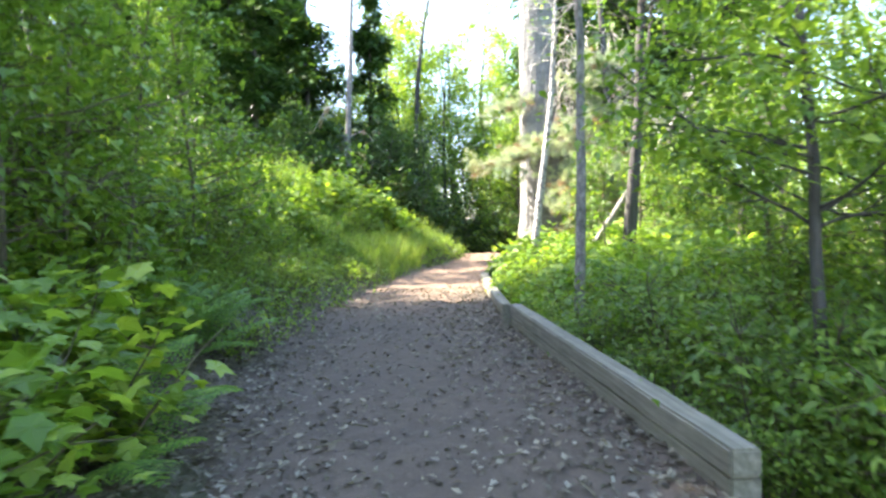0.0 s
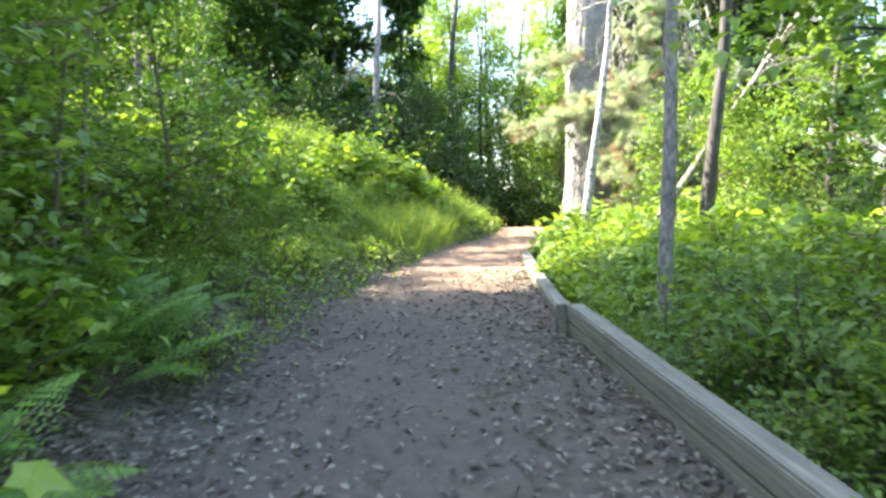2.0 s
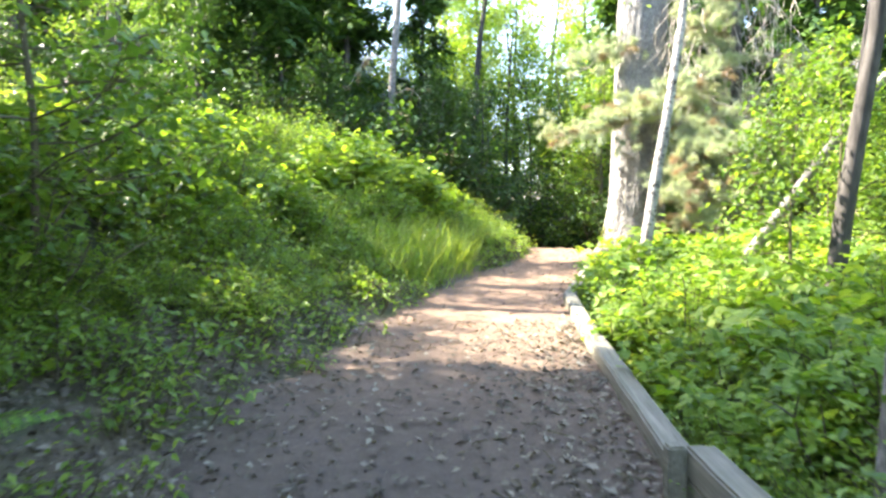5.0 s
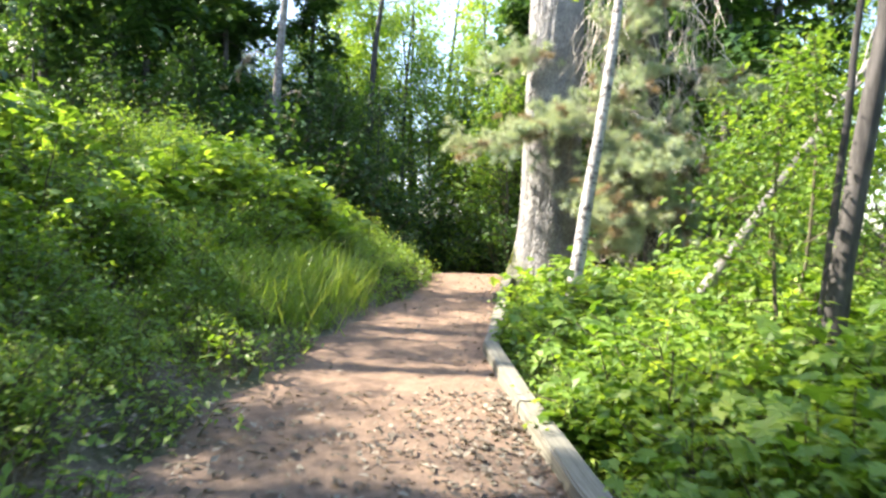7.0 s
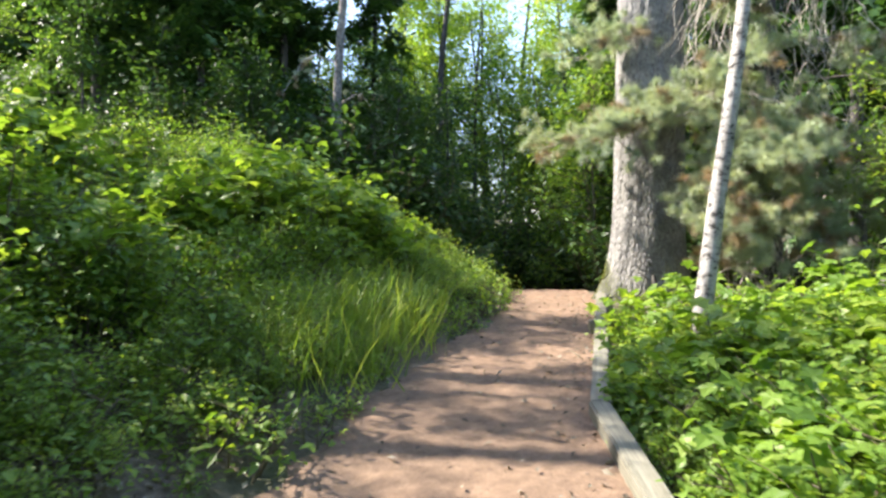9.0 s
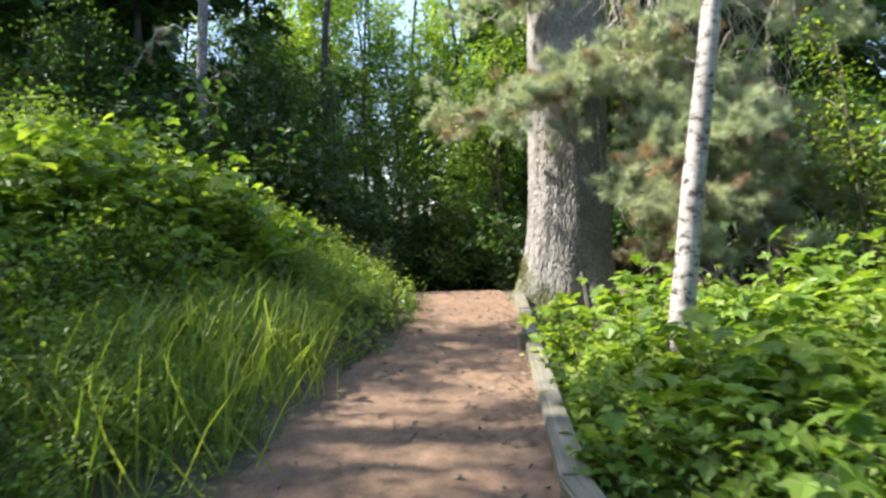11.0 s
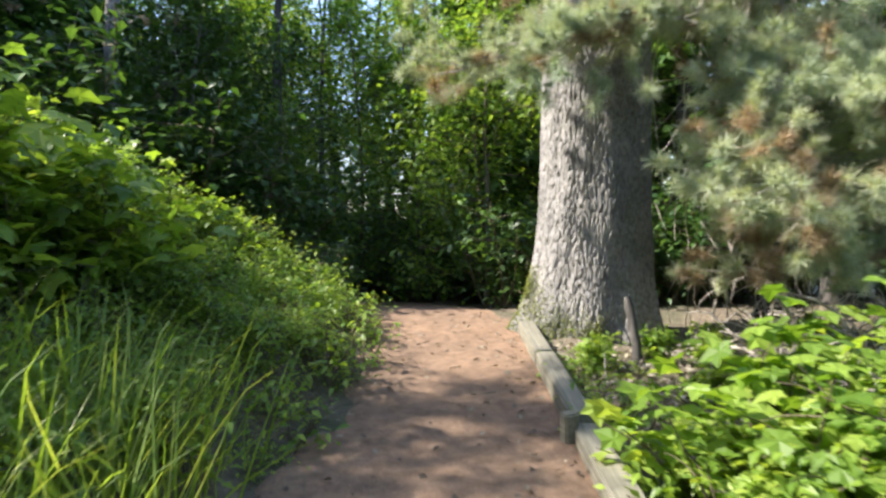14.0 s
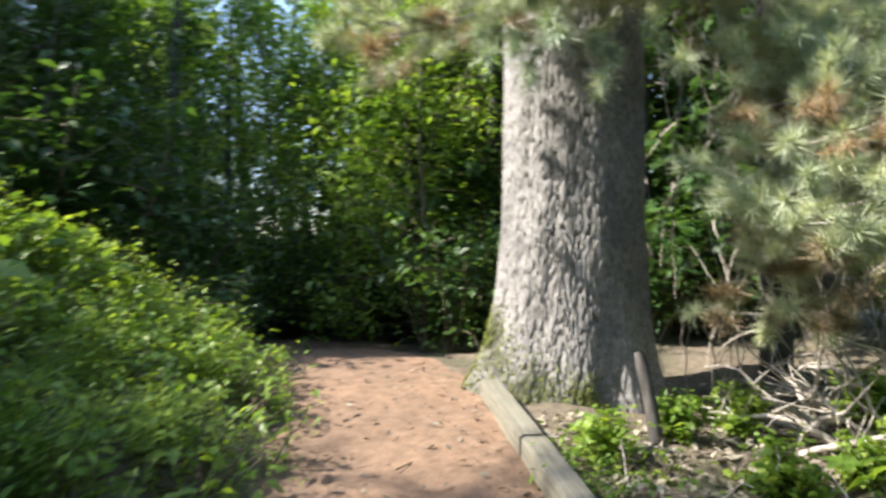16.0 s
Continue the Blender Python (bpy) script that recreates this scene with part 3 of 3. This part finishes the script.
# left bank
plant(SHRUBS_MID + SHRUBS_SMALL * 2, "bank_shrub", "leafy green shrub on the bank above the path", scattered(90, -8, 1, 7, 24, 0.6, rng, off_left(0.9, 6)), 0.8, 1.4, "bank shrubs", rng, grow=0.5)
plant(SHRUBS_BRIGHT, "broadleaf_shrub", "bright green shrub with broad lobed leaves", scattered(50, -7, 1, 8, 24, 0.65, rng, off_left(1.9, 5)), 0.8, 1.45, "broad-leaved shrubs", rng, grow=0.5)
plant(SHRUBS_BRIGHT, "broadleaf_shrub", "bright green shrub with broad lobed leaves", scattered(14, -4.2, -1.8, 2.6, 6.5, 0.6, rng, off_left(0.6, 3)), 0.9, 1.35, "broad-leaved shrubs", rng)
plant(SHRUBS_SMALL, "bank_shrub", "leafy green shrub on the bank above the path", scattered(44, -4, 1, 11, 24, 0.4, rng, off_left(0.5, 1.3)), 0.35, 0.75, "bank shrubs", rng)
plant(SHRUBS_SMALL, "bank_shrub", "fine-leaved bright green shrub on the bank", scattered(44, -4, 1, 10, 24, 0.5, rng, off_left(0.8, 2.2)), 0.7, 1.15, "bank shrubs", rng, grow=0.55)
# ferns near the start
for x, y in scattered(48, -5.5, -1.5, 2.0, 8.4, 0.40, rng, off_left(0.4, 3.6)):
    ob = thing("fern", "tall green bracken fern beside the path", "fern", at_ground(x, y), rng.uniform(0, 6.28), rng.uniform(0.95, 1.5), "ferns")
    s, f = FERNS[rng.integers(3)]
    tagged(part("stalk", s, ob), kind="stuff")
    tagged(part("frond", f, ob), kind="stuff")
# grass along the bank foot
for x, y in scattered(42, -3, 1, 15.3, 18.8, 0.24, rng, off_left(0.25, 1.2)):
    ob = tagged(new("grass_tuft", GRASSES[rng.integers(3)]), "tuft of long green grass by the path", "grass", "grass tufts")
    z = rng.uniform(0.7, 1.4)
    ob.matrix_basis = Matrix.LocRotScale(at_ground(x, y), Euler((0, 0, rng.uniform(0, 6.28))), (z, z, z))

# trees: a shady stand on the left at the start, open sun on the bank, dark wood beyond the crest
BROAD_LABEL = "slender broad-leaved tree with green crown"
# left stand is added, largely outside the view, to shade the trail's start
for k, (x, y) in enumerate(scattered(30, -17, -8.0, -4, 8.8, 1.6, rng)):
    tree("broadleaf_tree", BROAD_LABEL, TREES_BROAD[k % 3], at_ground(x, y), rng.uniform(0, 6.28), rng.uniform(0.8, 1.15), "woodland trees")
for k, (x, y) in enumerate(scattered(9, -18, -11, -1, 9.3, 1.8, rng)):
    tree("conifer", "dark green conifer with drooping boughs", TREES_CONIFER[k % 2], at_ground(x, y), rng.uniform(0, 6.28), rng.uniform(0.8, 1.1), "conifers")
for k, (x, y) in enumerate(((-7.6, 2.6), (-7.4, 5.2), (-7.8, 7.6), (-9.2, 9.3), (-11.2, 9.8), (-8.0, 0.2))):
    tree("broadleaf_tree", BROAD_LABEL, TREES_BROAD[k % 3], at_ground(x, y), rng.uniform(0, 6.28), rng.uniform(0.9, 1.05), "woodland trees")
# added trees, mostly out of view: high crowns shade the trail, not the bank
for k, (x, y, z) in enumerate(((-11.5, 10.2, 1.0), (-12.6, 11.8, 1.0), (-11.8, 11.2, 1.15), (-13.6, 10.4, 1.0), (-14.2, 11.2, 1.2), (-11.4, 12.8, 1.1), (-13.2, 13.0, 1.2), (-10.0, 3.0, 1.2), (-11.0, 5.6, 1.2),
                               (-10.6, 7.9, 1.15), (-12.0, 0.6, 1.2), (-10.2, 9.4, 1.05), (-12.4, 8.8, 1.2), (-9.2, 17.4, 0.75), (-9.4, 21.3, 0.75))):
    tree("broadleaf_tree", "added tall broad-leaved tree, its high crown shading the trail", SHADE_TREES[k % 2], at_ground(x, y), rng.uniform(0, 6.28), z, "woodland trees")
for k, (x, y, z) in enumerate(((-5.8, 31.0, 0.85), (-3.2, 31.8, 0.75), (8.2, 24.8, 0.85), (6.8, 27.2, 0.8), (-7.6, 28.8, 0.8), (-9.8, 27.6, 0.8))):
    tree("conifer", "dark green conifer with drooping boughs", TREES_CONIFER[k % 2], at_ground(x, y), rng.uniform(0, 6.28), z, "conifers")
for k, (x, y, z) in enumerate(((-3.5, 44, 1.7), (-2.2, 47, 1.7), (-4.8, 42, 1.5), (-1.0, 43, 1.6), (1.0, 45, 1.6), (2.6, 47, 1.7), (4.0, 44, 1.6), (0.2, 41, 1.3))):
    tree("broadleaf_tree", BROAD_LABEL, TREES_LOW[k % 2], at_ground(x, y), rng.uniform(0, 6.28), z, "woodland trees")
for k, (x, y, z) in enumerate(((2.9, 26.8, 1.5), (4.4, 28.4, 1.5), (2.2, 30.2, 1.6), (1.0, 31.6, 1.6), (3.8, 32.0, 1.8))):
    tree("sapling", "young leafy tree with thin stems and bright foliage", (SAPLINGS if k < 2 else SAPLINGS_MID)[k % 2], at_ground(x, y), rng.uniform(0, 6.28), z, "saplings")
# bare trunks added, mostly out of view, to throw narrow shadow bands on the trail
for k, (x, y) in enumerate(((-12.5, 16.6), (-13.2, 18.2), (-12.2, 19.0), (-12.6, 22.8))):
    tree("tall_trunk_tree", "added tall straight tree, its trunk casting a shadow band", TALL_SHADE[k % 2], at_ground(x, y), rng.uniform(0, 6.28), rng.uniform(0.9, 1.1), "tall trees")
# small trees added behind the bank so their crowns cast wider bands of shade
for k, (x, y, s) in enumerate(((-8.2, 19.8, 0.62), (-8.3, 15.8, 0.4), (-9.6, 17.6, 0.36), (-9.6, 23.3, 0.34))):
    tree("broadleaf_tree", BROAD_LABEL, TREES_BROAD[k % 3], at_ground(x, y), rng.uniform(0, 6.28), s, "woodland trees")
for k, (x, y) in enumerate(scattered(16, -10, 8, 31, 44, 2.2, rng)):
    tree("broadleaf_tree", BROAD_LABEL, TREES_LOW[k % 2], at_ground(x, y), rng.uniform(0, 6.28), rng.uniform(0.55, 0.8), "woodland trees")
for k, (x, y) in enumerate(scattered(24, 5.0, 22, 0, 36, 2.2, rng, lambda x, y: x > 4.5 + 0.16 * y and (y < 20 or x > 15))):
    tree("broadleaf_tree", BROAD_LABEL, TREES_BROAD[k % 3], at_ground(x, y), rng.uniform(0, 6.28), rng.uniform(0.7, 1.1), "woodland trees")
for k, (x, y) in enumerate(scattered(34, 16, 48, -6, 60, 3.2, rng)):
    tree("broadleaf_tree", BROAD_LABEL, TREES_BROAD[k % 3], at_ground(x, y), rng.uniform(0, 6.28), rng.uniform(0.8, 1.3), "woodland trees")
for k, (x, y) in enumerate(scattered(26, -30, -16, -8, 30, 3.4, rng)):
    tree("broadleaf_tree", BROAD_LABEL, TREES_BROAD[k % 3], at_ground(x, y), rng.uniform(0, 6.28), rng.uniform(0.45, 0.6), "woodland trees")
for k, (x, y) in enumerate(scattered(24, -14, 16, -24, -6, 3.0, rng)):
    tree("broadleaf_tree", BROAD_LABEL, TREES_BROAD[k % 3], at_ground(x, y), rng.uniform(0, 6.28), rng.uniform(0.8, 1.2), "woodland trees")
for k, (x, y) in enumerate(scattered(56, -24, 14, 27, 55, 2.4, rng, lambda x, y: not (-0.20 * y < x < 0.12 * y) and not (x < 1.5 and y < 30.5))):
    tree("conifer", "dark green conifer with drooping boughs", TREES_CONIFER[k % 2], at_ground(x, y), rng.uniform(0, 6.28), rng.uniform(0.7, 1.1), "conifers")
for k, (x, y) in enumerate(scattered(20, -22, -7.5, 31, 42, 2.0, rng)):
    tree("conifer", "dark green conifer with drooping boughs", TREES_CONIFER[k % 2], at_ground(x, y), rng.uniform(0, 6.28), rng.uniform(0.8, 1.1), "conifers")
for k, (x, y) in enumerate(scattered(20, -8, 8, 36, 54, 2.2, rng)):
    tree("broadleaf_tree", BROAD_LABEL, TREES_LOW[k % 2], at_ground(x, y), rng.uniform(0, 6.28), rng.uniform(1.0, 1.5), "woodland trees")
SAP = "young leafy tree with thin stems and bright foliage"
for k, (x, y) in enumerate(scattered(28, 2.9, 12, 3.5, 21, 1.2, rng, lambda x, y: off_right(2.2, 11)(x, y) and (x > 5.6 or y < 18))):
    tree("sapling", SAP, (SAPLINGS if k % 2 else SAPLINGS_MID)[k // 2 % 2], at_ground(x, y), rng.uniform(0, 6.28), rng.uniform(0.7, 1.15), "saplings")
for k, (x, y) in enumerate(scattered(20, -8, -3.6, 3.5, 11.0, 1.0, rng)):
    tree("sapling", SAP, (SAPLINGS_MID if k % 3 else SAPLINGS)[k % 2], at_ground(x, y), rng.uniform(0, 6.28), rng.uniform(0.7, 1.3), "saplings")
# left-hand saplings get a darker leaf colour that imitates the wood's shade
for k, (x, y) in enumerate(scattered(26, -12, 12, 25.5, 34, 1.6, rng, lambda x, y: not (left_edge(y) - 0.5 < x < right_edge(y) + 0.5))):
    tree("sapling", "young leafy tree in the shade of the wood", (SAPLINGS_SHADED if x < 1 else SAPLINGS_MID)[k % 2], at_ground(x, y), rng.uniform(0, 6.28), rng.uniform(0.9, 1.5), "saplings")
# this mound's dark leaf colour also stands in for deep shade
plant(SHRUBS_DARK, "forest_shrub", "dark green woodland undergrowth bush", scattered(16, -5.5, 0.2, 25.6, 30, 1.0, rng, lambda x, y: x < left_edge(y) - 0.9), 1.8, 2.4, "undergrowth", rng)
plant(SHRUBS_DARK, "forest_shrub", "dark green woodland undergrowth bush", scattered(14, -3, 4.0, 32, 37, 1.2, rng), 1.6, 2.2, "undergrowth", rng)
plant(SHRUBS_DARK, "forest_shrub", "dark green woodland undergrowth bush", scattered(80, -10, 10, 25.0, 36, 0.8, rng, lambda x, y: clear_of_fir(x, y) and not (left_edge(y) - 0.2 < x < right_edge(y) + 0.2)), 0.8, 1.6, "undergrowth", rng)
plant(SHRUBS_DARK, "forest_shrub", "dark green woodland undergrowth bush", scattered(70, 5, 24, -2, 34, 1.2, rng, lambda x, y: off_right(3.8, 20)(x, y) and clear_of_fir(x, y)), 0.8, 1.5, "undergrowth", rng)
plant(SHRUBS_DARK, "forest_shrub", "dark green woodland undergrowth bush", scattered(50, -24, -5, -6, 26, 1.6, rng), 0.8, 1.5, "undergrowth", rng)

# single trees that stand out
SINGLE = [((1.65, 8.7), 0.072, 9, (0.02, 0.0), BARK_GREY, 0.55, 700, "slim grey-barked tree rising from the shrubs"),
          ((1.98, 16.72), 0.105, 9, (0.10, 0), BARK_PALE, 0.6, 300, "pale dead-looking tree with flaking whitish bark"),
          ((2.25, 15.35), 0.095, 7.5, (0.74, 0.1), BARK_GREY, 0.6, 300, "leaning grey trunk propped among the shrubs"),
          ((3.45, 13.2), 0.11, 11, (0.02, 0), BARK_DARK, 0.5, 900, "dark-barked slender tree in the shrubs"),
          ((3.62, 13.75), 0.045, 9, (0.04, 0), BARK_DARK, 0.6, 200, "thin dark tree beside a darker trunk"),
          ((2.60, 4.7), 0.05, 7, (-0.02, 0), BARK_DARK, 0.22, 6500, "thin dark tree with dense leaves near the path"),
          ((3.9, 6.0), 0.06, 8, (-0.03, 0), BARK_DARK, 0.2, 6500, "leafy dark-stemmed tree standing behind the shrubs"),
          ((-3.8, 29.5), 0.16, 18, (0.0, 0), BARK_GREY, 0.5, 1500, "tall grey trunk standing in the dark wood"),
          ((-1.6, 40.0), 0.22, 20, (0.02, 0), BARK_DARK, 0.55, 1500, "tall dark trunk far back in the wood")]
for k, ((x, y), g, hgt, ln, bark, first, leaves, label) in enumerate(SINGLE):
    tree("slender_tree", label, broad_tree_meshes(np.random.default_rng(200 + k), hgt, g, first, 1.5, leaves, 0.10, LEAF_MID, bark, ln), at_ground(x, y))


# ---- pine boughs round the great fir ----
def bough_meshes(rng, start, end, sag, puffs, dead, length=0.12):
    """A limb from start to end with side twigs, each ending in tufts of needles; some tufts are brown."""
    s, e = np.array(start, float), np.array(end, float)
    t = np.linspace(0, 1, 9)[:, None]
    limb = s + (e - s) * t + np.array([0, 0, 1.0]) * sag * (np.sin(np.pi * t) * 0.6 - t * t * 0.4) + rng.normal(0, 0.03, (9, 3))
    ln = np.linalg.norm(e - s)
    wood, live, brown = [tube(limb, np.linspace(0.035, 0.008, 9), 5)], [], []
    for _ in range(int(puffs / 4)):
        k = rng.integers(3, 9)
        d = (e - s) / ln * 0.7 + rng.normal(0, 1, 3) * (0.7, 0.7, 0.28)
        tw = wander(limb[k], d, ln * rng.uniform(0.10, 0.34), 6, rng, 0.14, 0.03)
        wood.append(tube(tw, np.linspace(0.008, 0.003, 6), 3))
        dry = rng.random() < dead
        for j in (5, 5, 4, 3):
            ax = tw[j] - tw[j - 1] + rng.normal(0, 0.02, 3)
            ax /= np.linalg.norm(ax) + 1e-9
            v, f = needle_puff(88, rng, ax, length * rng.uniform(0.75, 1.1), 0.0032)
            (brown if dry else live).append((v + tw[j] + rng.normal(0, 0.03, 3) - (0, 0, 0.08 * dry), f))
    return joined(wood), joined(live) if live else None, joined(brown) if brown else None


def bough(owner, *args):
    wood, live, brown = bough_meshes(*args)
    limb = part("bough", mesh_of("bough", *wood, DEADWOOD, True), owner)
    for nm, data, mat in (("needle_tuft", live, LEAF_PINE), ("brown_tuft", brown, LEAF_DEAD)):
        if data:
            tagged(part(nm, mesh_of(nm, *data, mat), limb), kind="stuff")


def hanging_twigs(rng, x0, x1, y0, y1, z0, z1, count, drop):
    """Thin dead twigs that hang from the boughs."""
    out = []
    for _ in range(count):
        p = (rng.uniform(x0, x1), rng.uniform(y0, y1), rng.uniform(z0, z1))
        out.append(tube(wander(p, (rng.normal(0, 0.5), rng.normal(0, 0.5), -0.6), drop * rng.uniform(0.4, 1.2), 7, rng, 0.22, -0.18), np.linspace(0.011, 0.003, 7), 3))
    return mesh_of("hanging_twig", *joined(out), DEADWOOD, True)


prng = np.random.default_rng(31)
BOUGHS = [((4.2, 22.2, 4.3), (1.4, 21.6, 3.75)), ((4.0, 22.0, 4.4), (2.2, 20.9, 3.8)), ((5.0, 22.0, 4.6), (3.2, 20.8, 4.1)), ((5.2, 22.0, 3.7), (3.5, 20.4, 2.9)),
          ((5.4, 22.0, 3.0), (4.1, 20.0, 2.1)), ((5.6, 22.2, 4.4), (4.6, 20.2, 3.5)), ((5.5, 22.4, 2.6), (5.2, 20.2, 1.9)), ((5.6, 22.4, 5.2), (4.0, 20.8, 4.8)),
          ((5.6, 22.6, 5.6), (6.6, 20.8, 4.8)), ((5.6, 22.6, 3.8), (6.9, 20.8, 3.0)), ((4.0, 22.9, 6.0), (1.9, 22.2, 5.4)), ((4.4, 23.4, 5.4), (4.2, 21.0, 6.0)),
          ((5.2, 22.2, 2.5), (3.9, 21.0, 1.8)), ((5.6, 22.6, 6.5), (4.6, 20.9, 6.6)), ((5.2, 21.8, 2.9), (3.4, 20.2, 2.35)), ((5.4, 21.4, 2.8), (3.7, 19.8, 2.3)), ((5.4, 21.6, 3.9), (3.9, 20.4, 3.4)), ((5.6, 21.4, 3.5), (4.4, 19.8, 3.1)), ((5.2, 22.0, 4.5), (2.7, 21.1, 3.95)), ((5.7, 22.6, 3.0), (6.6, 20.6, 2.3))]
pine = thing("pine_tree", "pine with drooping grey-green boughs and brown dead tufts", "tree", (0, 0, 0))
part("trunk", mesh_of("trunk", *tube(wander(at_ground(5.5, 22.7, -0.3), (0, 0, 1), 12, 9, prng, 0.015), np.linspace(0.17, 0.05, 9), 10), BARK_DARK, True), pine)
for k, (a, b) in enumerate(BOUGHS):
    bough(pine, prng, a, b, 0.35, 200, 0.08 if k % 3 else 0.26, 0.16)
tagged(part("hanging_twig", hanging_twigs(prng, 3.6, 6.2, 20.8, 23.0, 4.0, 7.8, 330, 1.6), pine, "pale dead hanging twigs"), kind="stuff")
tagged(part("dead_branch", hanging_twigs(prng, 4.2, 6.8, 20.8, 23.4, 1.2, 4.2, 220, 0.9), pine, "brown dead inner twigs"), kind="stuff")
grey = thing("drooping_branch", "pale lichen-covered drooping branch in the wood", "branch", (0, 0, 0))
for a, b in (((-3.8, 29.4, 5.8), (-2.3, 28.0, 5.1)), ((-3.9, 29.4, 6.9), (-5.1, 28.2, 6.3))):
    bough(grey, prng, a, b, 0.7, 42, 0.5)

# ---- dead branches and a stub by the fir ----
for k in range(44):
    x, y = 3.3 + prng.uniform(0, 2.6), 19.9 + prng.uniform(0, 1.4)
    p = wander(at_ground(x, y, 0.02), (prng.normal(0, 1), prng.normal(0, 0.6), prng.uniform(0.05, 0.5)), prng.uniform(0.7, 1.6), 8, prng, 0.25, -0.03)
    pieces = [tube(p, np.linspace(0.028, 0.006, 8), 6)]
    for j in range(4):
        pieces.append(tube(wander(p[j + 2], (prng.normal(0, 1), prng.normal(0, 1), 0.5), 0.45, 5, prng, 0.3), np.linspace(0.010, 0.003, 5), 4))
    tagged(new("fallen_branch", mesh_of("fallen_branch", *joined(pieces), DEADWOOD, True)), "bleached dead branch lying by the fir", "branch", "fallen branches")
stub = tube(wander(at_ground(2.94, 21.0, -0.1), (0.02, 0, 1), 0.72, 8, prng, 0.06), np.r_[0.06, 0.055, 0.05, 0.047, 0.045, 0.042, 0.046, 0.03], 9)
tagged(new("dead_stub", mesh_of("dead_stub", *stub, BARK_DARK, True)), "short dark dead stub standing beside the timber", "stub")


# ---- ground cover and litter ----
COVER = [shrub_meshes(np.random.default_rng(120 + k), 0.32, 0.35, 8, 160, LEAF_OVAL, 0.06, LEAF_BRIGHT, low=0.05) for k in range(3)]
plant(COVER, "ground_plant", "small leafy plant at the path's edge", scattered(120, -4, 1, 7, 24, 0.26, rng, off_left(0.05, 1.5)), 0.6, 1.7, "ground plants", rng)
plant(COVER, "ground_plant", "small leafy plant at the path's edge", scattered(60, 0.8, 4, 4, 20.8, 0.3, rng, off_right(0.25, 0.7)), 0.6, 1.3, "ground plants", rng)


def litter_places(n, rng):
    y = rng.uniform(0.5, 24, n)
    y = np.where(rng.random(n) < 0.85, rng.uniform(1, 13.5, n), y)
    u = np.where(rng.random(n) < 0.68, rng.beta(1.0, 4.2, n), 1 - rng.beta(0.9, 5.5, n))
    lo, hi = left_edge(y) - 0.7 - 0.8 * smooth(7, 10, y), right_edge(y) - 0.03
    x = lo + (hi - lo) * u
    return x, y


n = 18000
x, y = litter_places(n, rng)
lv, lf = strew(*LEAF_OVAL, np.stack([x, y, land(x, y) + 0.032], -1), spin(n, rng, -0.5, 0.5), rng.uniform(0.025, 0.09, n))
tagged(new("leaf_litter", mesh_of("leaf_litter", lv, lf, LITTER)), "dry brown fallen leaves along the path's edges", "leaf litter", kind="stuff")
n = 5200
x, y = rng.uniform(2.3, 6.5, n), rng.uniform(19.0, 22.6, n)
open_ground = (x - FIR[0]) ** 2 + (y - FIR[1]) ** 2 > 1.7
x, y = x[open_ground], y[open_ground]
n = len(x)
lv, lf = strew(*LEAF_OVAL, np.stack([x, y, land(x, y) + 0.02], -1), spin(n, rng, -0.5, 0.5), rng.uniform(0.03, 0.10, n))
tagged(new("leaf_litter", mesh_of("leaf_litter", lv, lf, LITTER_PALE)), "dry brown leaves and needles under the fir", "leaf litter", kind="stuff")
n = 1500
x, y = litter_places(n, rng)
peb = np.array([(1, 0, 0), (-1, 0, 0), (0, 1, 0), (0, -1, 0), (0, 0, 0.6), (0, 0, -0.6)])
lv, lf = strew(peb, [(0, 2, 4), (2, 1, 4), (1, 3, 4), (3, 0, 4), (2, 0, 5), (1, 2, 5), (3, 1, 5), (0, 3, 5)], np.stack([x, y, land(x, y) + 0.018], -1), spin(n, rng, -0.4, 0.4), rng.uniform(0.005, 0.02, n))
tagged(new("pebble_scatter", mesh_of("pebble_scatter", lv, lf, STONE)), "small stones and clods on the dirt path", "pebbles", kind="stuff")
n = 380
x, y = litter_places(n, rng)
lv, lf = strew([(-0.03, 0, 0), (0.03, 0, 0), (0.02, 1, 0.05), (-0.02, 1, 0.05), (0, 0, 0.05), (0, 1, 0.1)], [(0, 1, 4), (3, 5, 2), (0, 4, 5), (0, 5, 3), (1, 2, 5), (1, 5, 4)],
               np.stack([x, y, land(x, y) + 0.025], -1), spin(n, rng, -0.12, 0.12), rng.uniform(0.06, 0.22, n))
tagged(new("twig_scatter", mesh_of("twig_scatter", lv, lf, STEM)), "small dry twigs strewn on the path", "twigs", kind="stuff")
